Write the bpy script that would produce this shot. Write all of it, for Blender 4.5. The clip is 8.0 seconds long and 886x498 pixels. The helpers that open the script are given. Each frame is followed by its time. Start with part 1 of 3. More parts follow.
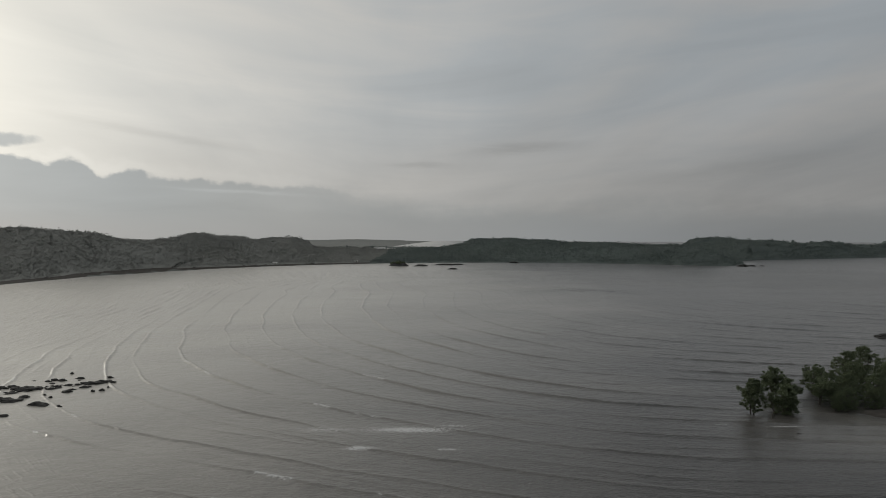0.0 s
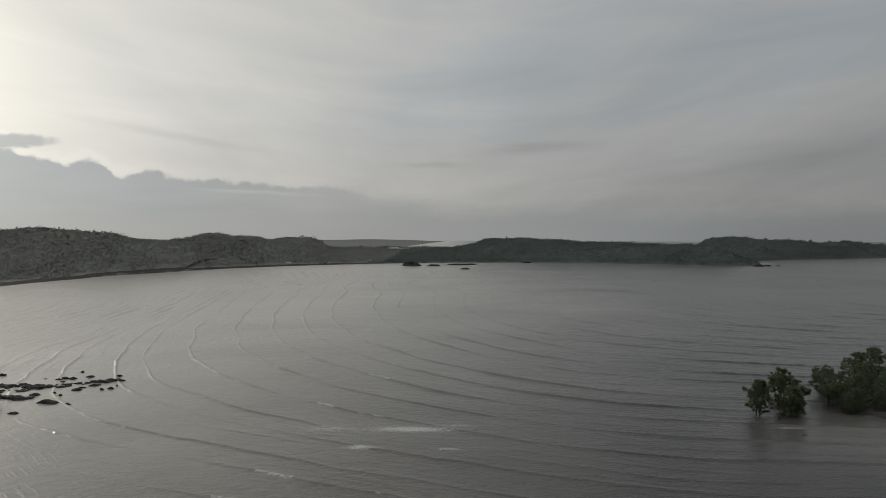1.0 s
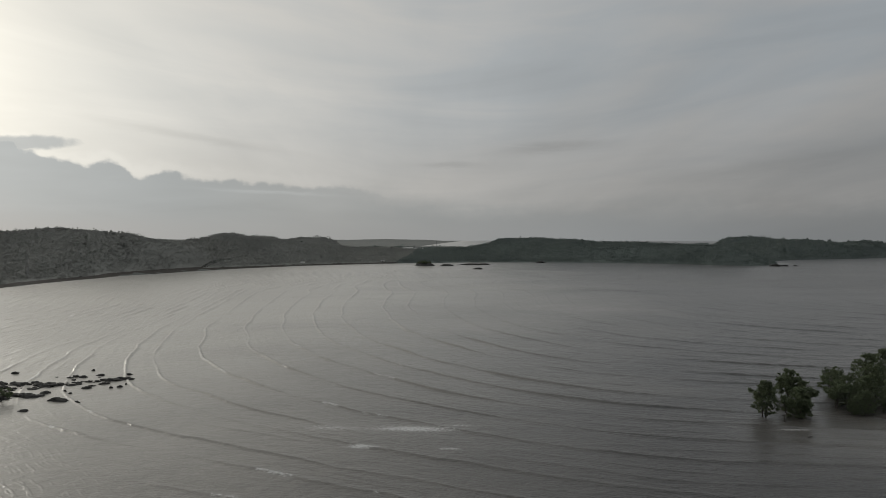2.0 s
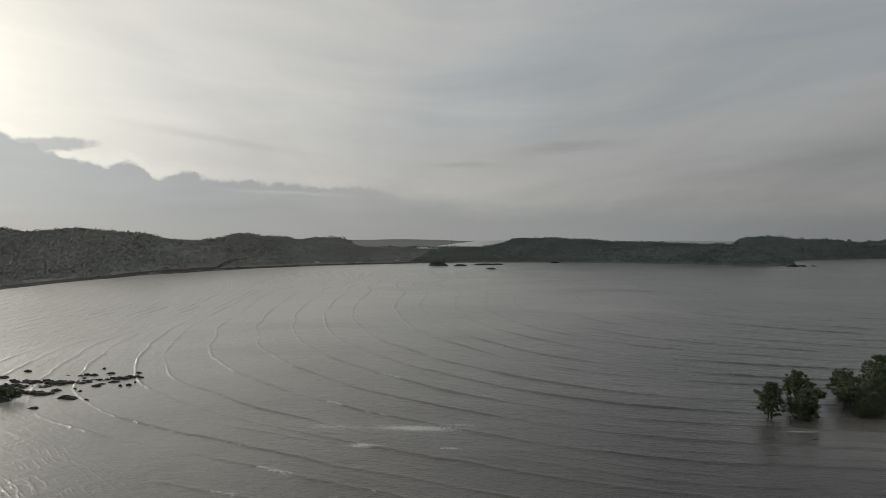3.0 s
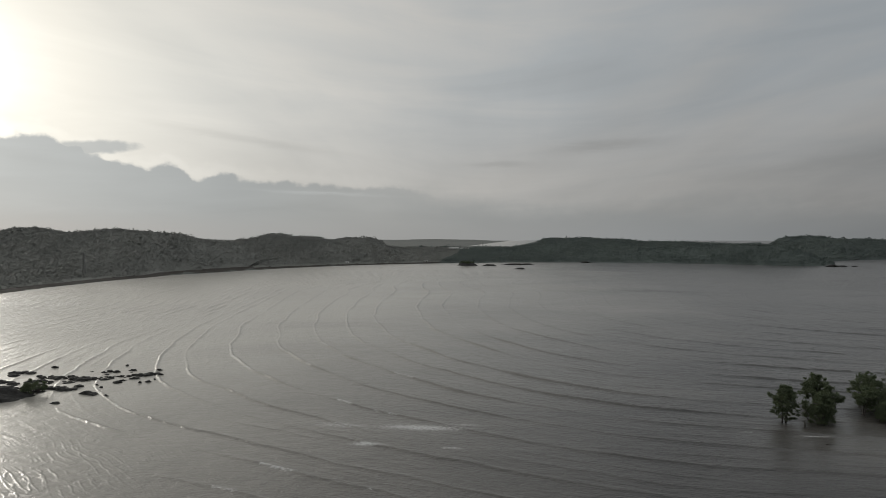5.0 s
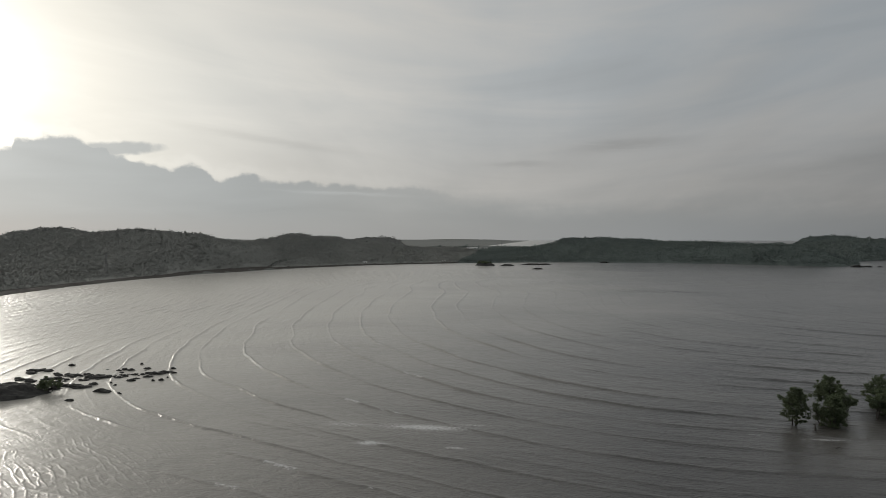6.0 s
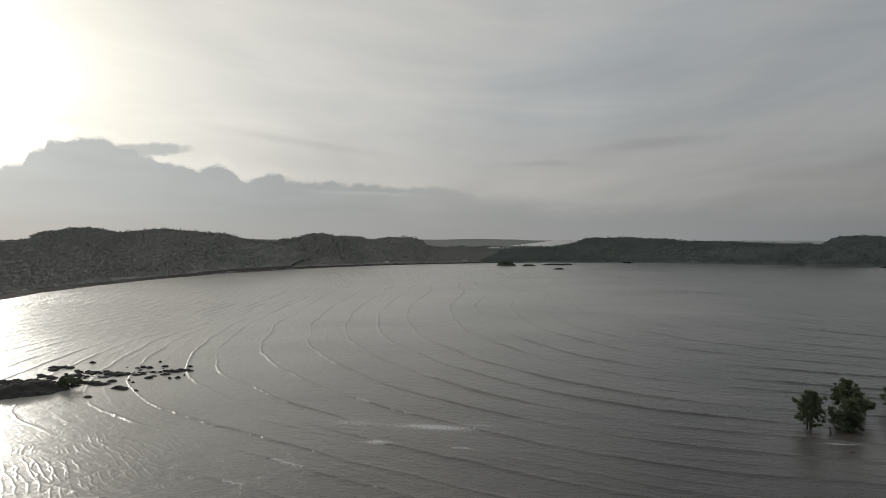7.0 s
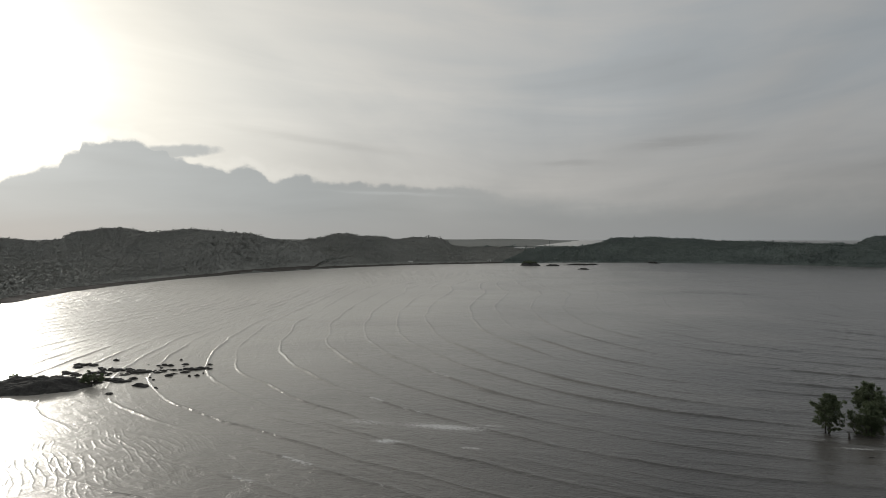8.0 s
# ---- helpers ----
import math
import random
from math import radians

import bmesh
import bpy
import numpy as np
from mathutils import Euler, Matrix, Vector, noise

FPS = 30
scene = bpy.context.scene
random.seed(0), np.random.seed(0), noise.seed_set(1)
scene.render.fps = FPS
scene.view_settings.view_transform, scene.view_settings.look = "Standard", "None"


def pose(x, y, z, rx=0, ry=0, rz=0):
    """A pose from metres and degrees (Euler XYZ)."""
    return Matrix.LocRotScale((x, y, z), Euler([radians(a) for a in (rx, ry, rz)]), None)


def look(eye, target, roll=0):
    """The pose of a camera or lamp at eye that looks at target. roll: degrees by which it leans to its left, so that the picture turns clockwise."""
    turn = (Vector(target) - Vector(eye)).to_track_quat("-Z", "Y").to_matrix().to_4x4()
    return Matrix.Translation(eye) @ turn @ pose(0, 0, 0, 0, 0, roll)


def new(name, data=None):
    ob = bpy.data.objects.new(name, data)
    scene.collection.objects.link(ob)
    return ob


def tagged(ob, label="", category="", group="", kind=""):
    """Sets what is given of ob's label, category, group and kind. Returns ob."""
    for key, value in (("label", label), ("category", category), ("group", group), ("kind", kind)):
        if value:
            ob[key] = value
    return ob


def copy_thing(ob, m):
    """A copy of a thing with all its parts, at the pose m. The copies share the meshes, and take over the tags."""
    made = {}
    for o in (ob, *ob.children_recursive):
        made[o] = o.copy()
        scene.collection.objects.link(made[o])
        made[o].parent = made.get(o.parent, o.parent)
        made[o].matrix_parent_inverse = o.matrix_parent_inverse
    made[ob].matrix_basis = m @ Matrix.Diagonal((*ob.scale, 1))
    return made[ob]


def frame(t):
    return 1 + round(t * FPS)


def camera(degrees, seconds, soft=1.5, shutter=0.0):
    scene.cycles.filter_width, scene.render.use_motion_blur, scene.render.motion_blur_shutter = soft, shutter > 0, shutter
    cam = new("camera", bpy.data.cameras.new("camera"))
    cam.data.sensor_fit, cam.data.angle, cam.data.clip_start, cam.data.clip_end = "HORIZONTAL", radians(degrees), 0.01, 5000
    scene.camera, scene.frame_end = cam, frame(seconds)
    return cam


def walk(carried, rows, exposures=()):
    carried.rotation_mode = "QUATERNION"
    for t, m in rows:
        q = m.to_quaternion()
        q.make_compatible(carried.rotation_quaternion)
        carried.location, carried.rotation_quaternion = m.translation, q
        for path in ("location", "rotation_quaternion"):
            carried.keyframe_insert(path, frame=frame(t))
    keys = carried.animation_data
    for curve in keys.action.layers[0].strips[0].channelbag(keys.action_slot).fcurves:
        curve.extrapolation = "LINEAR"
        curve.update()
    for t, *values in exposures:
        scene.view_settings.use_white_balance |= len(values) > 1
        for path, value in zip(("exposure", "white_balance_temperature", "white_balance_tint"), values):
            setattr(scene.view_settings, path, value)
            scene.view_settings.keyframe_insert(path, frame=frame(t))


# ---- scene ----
cam = camera(67.89, 8.0, soft=0.8)
# seconds, x, y, z in metres, yaw, pitch, roll in degrees
ROWS = [
    (0.0, -0.00, 0.00, 39.89, 0.000, -1.158, -0.147),
    (0.5, 1.30, -0.07, 39.93, 0.611, -1.152, -0.096),
    (1.0, 2.57, -0.16, 39.89, 1.265, -1.168, -0.096),
    (1.5, 3.92, -0.22, 39.95, 1.924, -1.182, -0.068),
    (3.0, 8.23, -0.45, 39.95, 3.965, -1.181, -0.012),
    (3.5, 9.69, -0.40, 39.99, 4.635, -1.186, 0.008),
    (4.0, 11.21, -0.32, 40.01, 5.327, -1.186, 0.023),
    (4.5, 12.68, -0.27, 39.99, 6.095, -1.189, 0.045),
    (6.0, 17.27, 0.01, 40.08, 8.639, -1.200, 0.081),
    (6.5, 18.82, 0.12, 40.16, 9.603, -1.207, 0.068),
    (7.0, 20.36, 0.29, 40.13, 10.675, -1.203, 0.076),
    (7.5, 21.95, 0.48, 40.12, 11.822, -1.204, 0.074),
    (8.0, 23.52, 0.72, 40.20, 12.954, -1.212, 0.115),
]
walk(cam, [(t, pose(x, y, z, 0, 0, yaw) @ pose(0, 0, 0, 90 + pitch, 0, 0) @ pose(0, 0, 0, 0, 0, -roll)) for t, x, y, z, yaw, pitch, roll in ROWS])


# ---------- node helper: arithmetic on sockets ----------
class Val:
    def __init__(self, tree, socket):
        self.tree, self.socket = tree, socket

    def op(self, kind, *others):
        node = self.tree.nodes.new("ShaderNodeMath")
        node.operation = kind
        for slot, v in zip(node.inputs, (self, *others)):
            if isinstance(v, Val):
                self.tree.links.new(v.socket, slot)
            else:
                slot.default_value = v
        return Val(self.tree, node.outputs[0])

    def __add__(self, o): return self.op("ADD", o)
    def __radd__(self, o): return self.op("ADD", o)
    def __sub__(self, o): return self.op("SUBTRACT", o)
    def __rsub__(self, o): return (self * -1.0) + o
    def __mul__(self, o): return self.op("MULTIPLY", o)
    def __rmul__(self, o): return self.op("MULTIPLY", o)
    def __truediv__(self, o): return self.op("DIVIDE", o)
    def exp(self): return self.op("EXPONENT")
    def clamp(self, lo=0.0, hi=1.0): return self.op("MAXIMUM", lo).op("MINIMUM", hi)
    def step(self, a, b):
        node = self.tree.nodes.new("ShaderNodeMapRange")
        node.interpolation_type = "SMOOTHSTEP"
        self.tree.links.new(self.socket, node.inputs["Value"])
        node.inputs["From Min"].default_value, node.inputs["From Max"].default_value = a, b
        return Val(self.tree, node.outputs[0])


def gauss(v, centre, width):
    d = (v - centre) * (1.0 / width)
    return (d * d * -1.0).exp()


def vec(tree, x, y, z):
    node = tree.nodes.new("ShaderNodeCombineXYZ")
    for slot, v in zip(node.inputs, (x, y, z)):
        if isinstance(v, Val):
            tree.links.new(v.socket, slot)
        else:
            slot.default_value = v
    return node.outputs[0]


def split(tree, socket):
    node = tree.nodes.new("ShaderNodeSeparateXYZ")
    tree.links.new(socket, node.inputs[0])
    return [Val(tree, s) for s in node.outputs]


def fbm(tree, vector, scale, detail=4.0, rough=0.55, warp=0.0):
    node = tree.nodes.new("ShaderNodeTexNoise")
    if vector is not None:
        tree.links.new(vector, node.inputs["Vector"])
    node.inputs["Scale"].default_value, node.inputs["Detail"].default_value = scale, detail
    node.inputs["Roughness"].default_value, node.inputs["Distortion"].default_value = rough, warp
    return Val(tree, node.outputs["Fac"])


def blend(tree, fac, a, b):
    """A mix of two colours, each an RGB tuple or a socket."""
    node = tree.nodes.new("ShaderNodeMix")
    node.data_type = "RGBA"
    if isinstance(fac, Val):
        tree.links.new(fac.socket, node.inputs[0])
    else:
        node.inputs[0].default_value = fac
    for slot, v in ((node.inputs[6], a), (node.inputs[7], b)):
        if isinstance(v, tuple):
            slot.default_value = (*v, 1.0)
        else:
            tree.links.new(v, slot)
    return node.outputs[2]


def times(tree, colour, fac):
    node = tree.nodes.new("ShaderNodeVectorMath")
    node.operation = "SCALE"
    if isinstance(colour, tuple):
        node.inputs[0].default_value = colour
    else:
        tree.links.new(colour, node.inputs[0])
    tree.links.new(fac.socket, node.inputs["Scale"])
    return node.outputs[0]


def plus(tree, a, b):
    node = tree.nodes.new("ShaderNodeVectorMath")
    for slot, v in zip(node.inputs, (a, b)):
        tree.links.new(v, slot)
    return node.outputs[0]


# ---------- world: a veiled low sun, high stratus, a bank of cumulus ----------
SUN_AZ, SUN_EL = -48.3, 10.8          # degrees, from +y towards +x, above the horizon


def build_world():
    world = bpy.data.worlds.new("overcast_evening")
    scene.world = world
    world.use_nodes = True
    tree = world.node_tree
    tree.nodes.clear()
    co = tree.nodes.new("ShaderNodeTexCoord").outputs["Generated"]
    x, y, z = split(tree, co)
    el = z.op("ARCSINE") * (180 / math.pi)
    az = x.op("ARCTAN2", y) * (180 / math.pi)
    a, e = radians(SUN_AZ), radians(SUN_EL)
    cos_sun = x * (math.sin(a) * math.cos(e)) + y * (math.cos(a) * math.cos(e)) + z * math.sin(e)
    theta = cos_sun.clamp(-1, 1).op("ARCCOSINE") * (180 / math.pi)
    # the cloud sheet, seen in perspective
    inv = (z.op("MAXIMUM", 0.0) + 0.10)
    px, py = x / inv, y / inv
    sheet = vec(tree, (px + py * 0.03) * 0.85, py * 0.13, 0.0)
    streak = fbm(tree, sheet, 1.0, 5, 0.55, 0.5)
    broad = fbm(tree, vec(tree, px * 0.42 - 3.1, py * 0.16 + 1.7, 0.0), 1.0, 3, 0.5, 0.6)
    flat = fbm(tree, vec(tree, az * 0.035, el * 0.22 + gauss(az, 0.0, 26.0) * 0.7, 3.0), 1.0, 5, 0.55, 0.6)
    # brightness of the sheet
    rise = el.step(-2, 17)
    lum = 0.245 + rise * 0.085
    lum = (lum + (theta * (-1 / 25.0)).exp() * 0.82) * (1.0 - az.step(-5, 36) * 0.12)
    lum = lum + (theta * (-1 / 3.6)).exp() * 1.0 + gauss(theta, 0.0, 4.2) * 1.6
    lum = lum * (1.0 + el.step(22, 75) * 1.2)
    mod = 1.0 + (streak - 0.5) * 0.30 + (broad - 0.5) * 0.50 + (flat - 0.5) * 0.42 * el.step(34, 8)
    lum = lum * mod
    # thin darker veils and a bluish gap in the sheet
    ragged = (fbm(tree, vec(tree, az * 0.22, el * 1.3, 11.0), 1.0, 4, 0.6, 0.6) - 0.5) * 1.3
    veil = gauss(az, 7.0, 4.6) * gauss(el - (az - 7.0) * 0.06 + ragged * 0.8, 7.5, 0.42) * 0.16
    veil = veil + gauss(az, -2.2, 2.6) * gauss(el + ragged * 0.5, 6.1, 0.22) * 0.13
    veil = veil + gauss(az, -23.0, 7.5) * gauss(el + (az + 23.0) * 0.13 + ragged * 0.6, 7.9, 0.30) * 0.09
    veil = veil + gauss(az, 22.0, 9.0) * gauss(el - (az - 22.0) * 0.10 + ragged, 5.2, 0.6) * 0.07
    gap = gauss(az, 3.5, 8.5) * gauss(el + ragged, 13.2, 2.6)
    lum = lum * (1.0 - veil - gap * 0.07)
    warm = (theta * (-1 / 30.0)).exp()
    blue = ((broad - streak) * 1.6 + (0.5 - flat) * 2.2 + 0.6 + gap * 0.6).clamp() * (el.step(2, 14) * 0.8 + 0.2)
    tone = blend(tree, blue, (1.0, 0.99, 0.975), (0.90, 0.99, 1.07))
    tone = blend(tree, (warm * 1.5).clamp(), tone, (1.035, 1.0, 0.90))
    cover = times(tree, tone, lum)
    # cumulus bank low over the hills: its tops rise and fall with the bearing
    profile = tree.nodes.new("ShaderNodeValToRGB")
    tree.links.new(((az + 50.0) * (1 / 50.0)).clamp().socket, profile.inputs[0])
    stops = ((-50, 3.8), (-46.8, 4.12), (-45.6, 4.67), (-44.8, 4.84), (-43.1, 5.34), (-42.8, 6.12), (-41.8, 6.47), (-41.6, 7.12), (-40.7, 7.44), (-38.3, 7.59), (-37.0, 7.1), (-35.9, 6.85), (-34.0, 6.1), (-32.5, 5.6),
             (-31.2, 5.41), (-29.4, 5.83), (-28.2, 5.3), (-27.8, 4.66), (-27.1, 4.67), (-25.7, 5.13), (-24.5, 5.2), (-24.1, 4.73), (-21.9, 4.66), (-16.1, 4.35), (-10.7, 4.2), (-8.0, 3.5), (0, 2.6))
    ramp = profile.color_ramp
    for stop, (bearing, top) in zip(ramp.elements, (stops[0], stops[-1])):
        stop.position, stop.color = (bearing + 50) / 50, (top / 10, top / 10, top / 10, 1)
    for bearing, top in stops[1:-1]:
        ramp.elements.new((bearing + 50) / 50).color = (top / 10, top / 10, top / 10, 1)
    puff = fbm(tree, vec(tree, az * 1.0, el * 1.3, 0.0), 1.0, 4, 0.5, 0.0)
    soft = fbm(tree, vec(tree, az * 0.09, el * 0.55 - az * 0.02, 7.0), 1.0, 4, 0.5, 0.4)
    cells = tree.nodes.new("ShaderNodeTexVoronoi")
    cells.feature = "SMOOTH_F1"
    cells.inputs["Scale"].default_value = 1.0
    tree.links.new(vec(tree, az * 0.85, el * 0.95, 0.0), cells.inputs["Vector"])
    billow = 0.45 - Val(tree, cells.outputs["Distance"])
    edge = Val(tree, profile.outputs[0]) * 10.0 - el + ((puff - 0.5) * 0.9 + billow * 0.6) * az.step(-16, -26).op("MAXIMUM", 0.85)
    crisp = az.step(-5, -13)
    bank = edge.step(-0.10, 0.32) * crisp * (1.0 - az.step(-26, -10) * 0.35) + (1.0 - crisp) * (edge + (soft - 0.5) * 3.0).step(-1.0, 1.8) * 0.8
    along, over = (az + 35.0) * 0.27, el - 6.72 - (az + 35.0) * 0.10
    anvil = along * along + over * over * 2.8 + (puff - 0.5) * 1.3 + (soft - 0.5) * 0.5
    bank = bank.op("MAXIMUM", anvil.step(1.25, 0.35) * 0.85)
    bank = bank * az.step(34, 8).op("MAXIMUM", 0.75)
    lining = gauss(edge, -0.35, 0.45) * crisp * (theta * (-1 / 22.0)).exp() * 0.10
    cover = plus(tree, cover, times(tree, (1.0, 0.98, 0.92), lining))
    bank_lum = (0.205 + (theta * (-1 / 26.0)).exp() * 0.42) * (1.0 - az.step(8, 28) * 0.24) * (1.0 + (soft - 0.5) * 0.25)
    bank_lum = bank_lum + gauss(az, 27.3, 0.9) * gauss(el + (puff - 0.5) * 1.6, 3.5, 0.6) * 0.07
    gleam = gauss(az, -17.0, 4.6) * gauss(el + (az + 17.0) * 0.03 + ragged * 0.5, 3.62, 0.13) * 0.07
    bank_lum = bank_lum + gleam
    bank_col = times(tree, (0.945, 1.0, 1.01), bank_lum)
    clouds = blend(tree, bank * 0.92, cover, bank_col)
    # haze that closes the sky towards the horizon
    haze_lum = (0.235 + (theta * (-1 / 28.0)).exp() * 0.34) * (1.0 - az.step(5, 30) * 0.26)
    haze_col = times(tree, blend(tree, az.step(-12, 22), (0.99, 1.0, 0.98), (0.95, 1.0, 1.02)), haze_lum)
    clouds = blend(tree, el.step(2.6, -0.2) * 0.85, clouds, haze_col)
    clear = tree.nodes.new("ShaderNodeTexSky")
    clear.sky_type, clear.sun_disc = "NISHITA", False
    clear.sun_elevation, clear.sun_rotation = e, a
    sky = times(tree, clear.outputs[0], Val(tree, tree.nodes.new("ShaderNodeValue").outputs[0]))
    tree.nodes["Value"].outputs[0].default_value = 0.001
    out = tree.nodes.new("ShaderNodeOutputWorld")
    back = tree.nodes.new("ShaderNodeBackground")
    tree.links.new(plus(tree, clouds, sky), back.inputs[0])
    tree.links.new(back.outputs[0], out.inputs[0])


build_world()
sun = new("sun", bpy.data.lights.new("sun", "SUN"))
sun.data.energy, sun.data.angle, sun.data.color = 0.88, radians(4.0), (1.0, 0.95, 0.86)
_a, _e = radians(SUN_AZ), radians(SUN_EL)
sun.matrix_world = look((0, 0, 300), (-math.sin(_a) * math.cos(_e), -math.cos(_a) * math.cos(_e), 300 - math.sin(_e)))


# ---------- materials ----------
def material(name):
    mat = bpy.data.materials.new(name)
    mat.use_nodes = True
    tree = mat.node_tree
    return mat, tree, tree.nodes["Principled BSDF"]


def bump(tree, bsdf, height, strength, distance):
    node = tree.nodes.new("ShaderNodeBump")
    node.inputs["Strength"].default_value, node.inputs["Distance"].default_value = strength, distance
    tree.links.new(height.socket, node.inputs["Height"])
    tree.links.new(node.outputs[0], bsdf.inputs["Normal"])


def place(tree):
    return tree.nodes.new("ShaderNodeNewGeometry").outputs["Position"]


def plain(name, dark, light, scale, rough=0.85, relief=0.3, reach=0.05, metal=0.0, gloss=0.5):
    """A mottled surface: two colours mixed at two scales, with relief."""
    mat, tree, bsdf = material(name)
    co = place(tree)
    coarse, fine = fbm(tree, co, scale, 4), fbm(tree, co, scale * 6.3, 4)
    fac = ((coarse * 0.65 + fine * 0.35) - 0.32) * 2.8
    tree.links.new(blend(tree, fac.clamp(), dark, light), bsdf.inputs["Base Color"])
    bsdf.inputs["Roughness"].default_value, bsdf.inputs["Metallic"].default_value = rough, metal
    bsdf.inputs["Specular IOR Level"].default_value = gloss
    bump(tree, bsdf, coarse + fine * 0.5, relief, reach)
    return mat


def leafy(name, dark, light, scale, through_light=0.35, relief=0.0):
    """Foliage: colour varies from clump to clump, and light comes through."""
    mat, tree, bsdf = material(name)
    geo = tree.nodes.new("ShaderNodeNewGeometry")
    island = Val(tree, geo.outputs["Random Per Island"])
    patch = fbm(tree, geo.outputs["Position"], scale, 4)
    fac = (island * 0.6 + (patch - 0.35) * 1.1).clamp()
    colour = blend(tree, fac, dark, light)
    tree.links.new(colour, bsdf.inputs["Base Color"])
    bsdf.inputs["Roughness"].default_value = 0.85 if relief else 0.7
    bsdf.inputs["Specular IOR Level"].default_value = 0.5 if relief else 0.4
    if relief:
        bump(tree, bsdf, fbm(tree, geo.outputs["Position"], 0.9, 5), relief, 1.2)
    thin = tree.nodes.new("ShaderNodeBsdfTranslucent")
    tree.links.new(colour, thin.inputs[0])
    mix = tree.nodes.new("ShaderNodeMixShader")
    mix.inputs[0].default_value = through_light
    tree.links.new(bsdf.outputs[0], mix.inputs[1])
    tree.links.new(thin.outputs[0], mix.inputs[2])
    tree.links.new(mix.outputs[0], tree.nodes["Material Output"].inputs[0])
    return mat


def water_material():
    mat, tree, bsdf = material("silty_sea_water")
    co = place(tree)
    x, y, z = split(tree, co)
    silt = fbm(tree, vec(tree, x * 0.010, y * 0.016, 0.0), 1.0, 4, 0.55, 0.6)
    # sun-side glare painted as paler water, plus a pale patch by the bar
    glare_lift = ((y.op("MINIMUM", 360.0) * 0.55 - x * 1.55 + (silt - 0.5) * 130) * (1 / 330.0)).clamp() + gauss(x, 98.0, 34.0) * gauss(y, 130.0, 20.0) * 0.3
    colour = blend(tree, (glare_lift * 0.73 + (silt - 0.4) * 0.25).clamp(), (0.022, 0.019, 0.016), (0.380, 0.352, 0.304))
    spot = tree.nodes.new("ShaderNodeAttribute")
    spot.attribute_name = "foam"
    lace = fbm(tree, vec(tree, x * 1.6, y * 1.3, 0.0), 1.0, 6, 0.75)
    froth = (Val(tree, spot.outputs["Fac"]) + (lace - 0.5) * 2.8 - 0.42).step(0.0, 0.7)
    colour = blend(tree, froth * 0.75, colour, (0.56, 0.55, 0.53))
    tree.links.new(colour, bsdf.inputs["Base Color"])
    bsdf.inputs["IOR"].default_value = 1.33
    tree.links.new((0.38 + froth * 0.4).socket, bsdf.inputs["Roughness"])
    bsdf.inputs["Coat Weight"].default_value, bsdf.inputs["Coat Roughness"].default_value, bsdf.inputs["Coat IOR"].default_value = 0.50, 0.20, 1.33
    # wind ripples in trains, and cat's paws that rough them up
    train = tree.nodes.new("ShaderNodeAttribute")
    train.attribute_name = "train"
    s = Val(tree, train.outputs["Fac"])
    swell = fbm(tree, vec(tree, s * 0.22, (x - y) * 0.05, 0.0), 1.0, 3, 0.55, 0.5)
    chop = fbm(tree, vec(tree, s * 0.85, (x - y) * 0.20, 2.0), 1.0, 4, 0.65, 0.6)
    fine = fbm(tree, vec(tree, s * 2.6, (x - y) * 0.9, 6.0), 1.0, 3, 0.6, 0.3)
    gust = fbm(tree, vec(tree, x * 0.02, y * 0.012, 4.0), 1.0, 4, 0.6, 0.5)
    calm = (0.36 + x.step(-70, 0) * 0.54 + y.step(150, 280) * (0.54 - x.step(-70, 0) * 0.54)) * (1.0 - x.step(-50, 300) * y.step(200, 400) * 0.2)
    bump(tree, bsdf, (swell * 0.9 + (chop * 1.3 + fine * 0.35) * (0.5 + gust * 0.3)) * calm, 1.0, 0.9)
    return mat


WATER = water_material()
ROCK = plain("wet_dark_rock", (0.013, 0.012, 0.011), (0.052, 0.049, 0.044), 0.8, 0.8, 0.7, 0.25, gloss=0.2)
SAND = plain("wet_brown_sand", (0.029, 0.025, 0.021), (0.060, 0.052, 0.044), 0.35, 0.92, 0.35, 0.1, gloss=0.2)
LAND = plain("forest_floor", (0.060, 0.064, 0.056), (0.100, 0.104, 0.092), 0.02, 0.95, 0.4, 0.8)
BARK = plain("grey_brown_bark", (0.028, 0.024, 0.020), (0.085, 0.074, 0.062), 2.2, 0.9, 0.6, 0.03)
LEAF = leafy("mangrove_leaves", (0.062, 0.080, 0.043), (0.140, 0.163, 0.088), 0.5, 0.42)
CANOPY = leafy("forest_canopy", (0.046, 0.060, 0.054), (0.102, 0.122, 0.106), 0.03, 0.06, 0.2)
# the forest canopy again, paler and greyer: haze painted into its base colour
HAZED_CANOPY = leafy("hazed_canopy", (0.136, 0.136, 0.120), (0.190, 0.190, 0.168), 0.03, 0.06, 0.2)
STEEL = plain("galvanised_steel", (0.16, 0.16, 0.16), (0.24, 0.24, 0.235), 3.0, 0.5, 0.1, 0.01, 0.6)
RUST = plain("faded_roof_sheet", (0.28, 0.27, 0.25), (0.45, 0.43, 0.40), 0.6, 0.6, 0.2, 0.05)
LIMEWASH = plain("limewashed_wall", (0.50, 0.48, 0.44), (0.66, 0.64, 0.60), 0.5, 0.85, 0.1, 0.02)


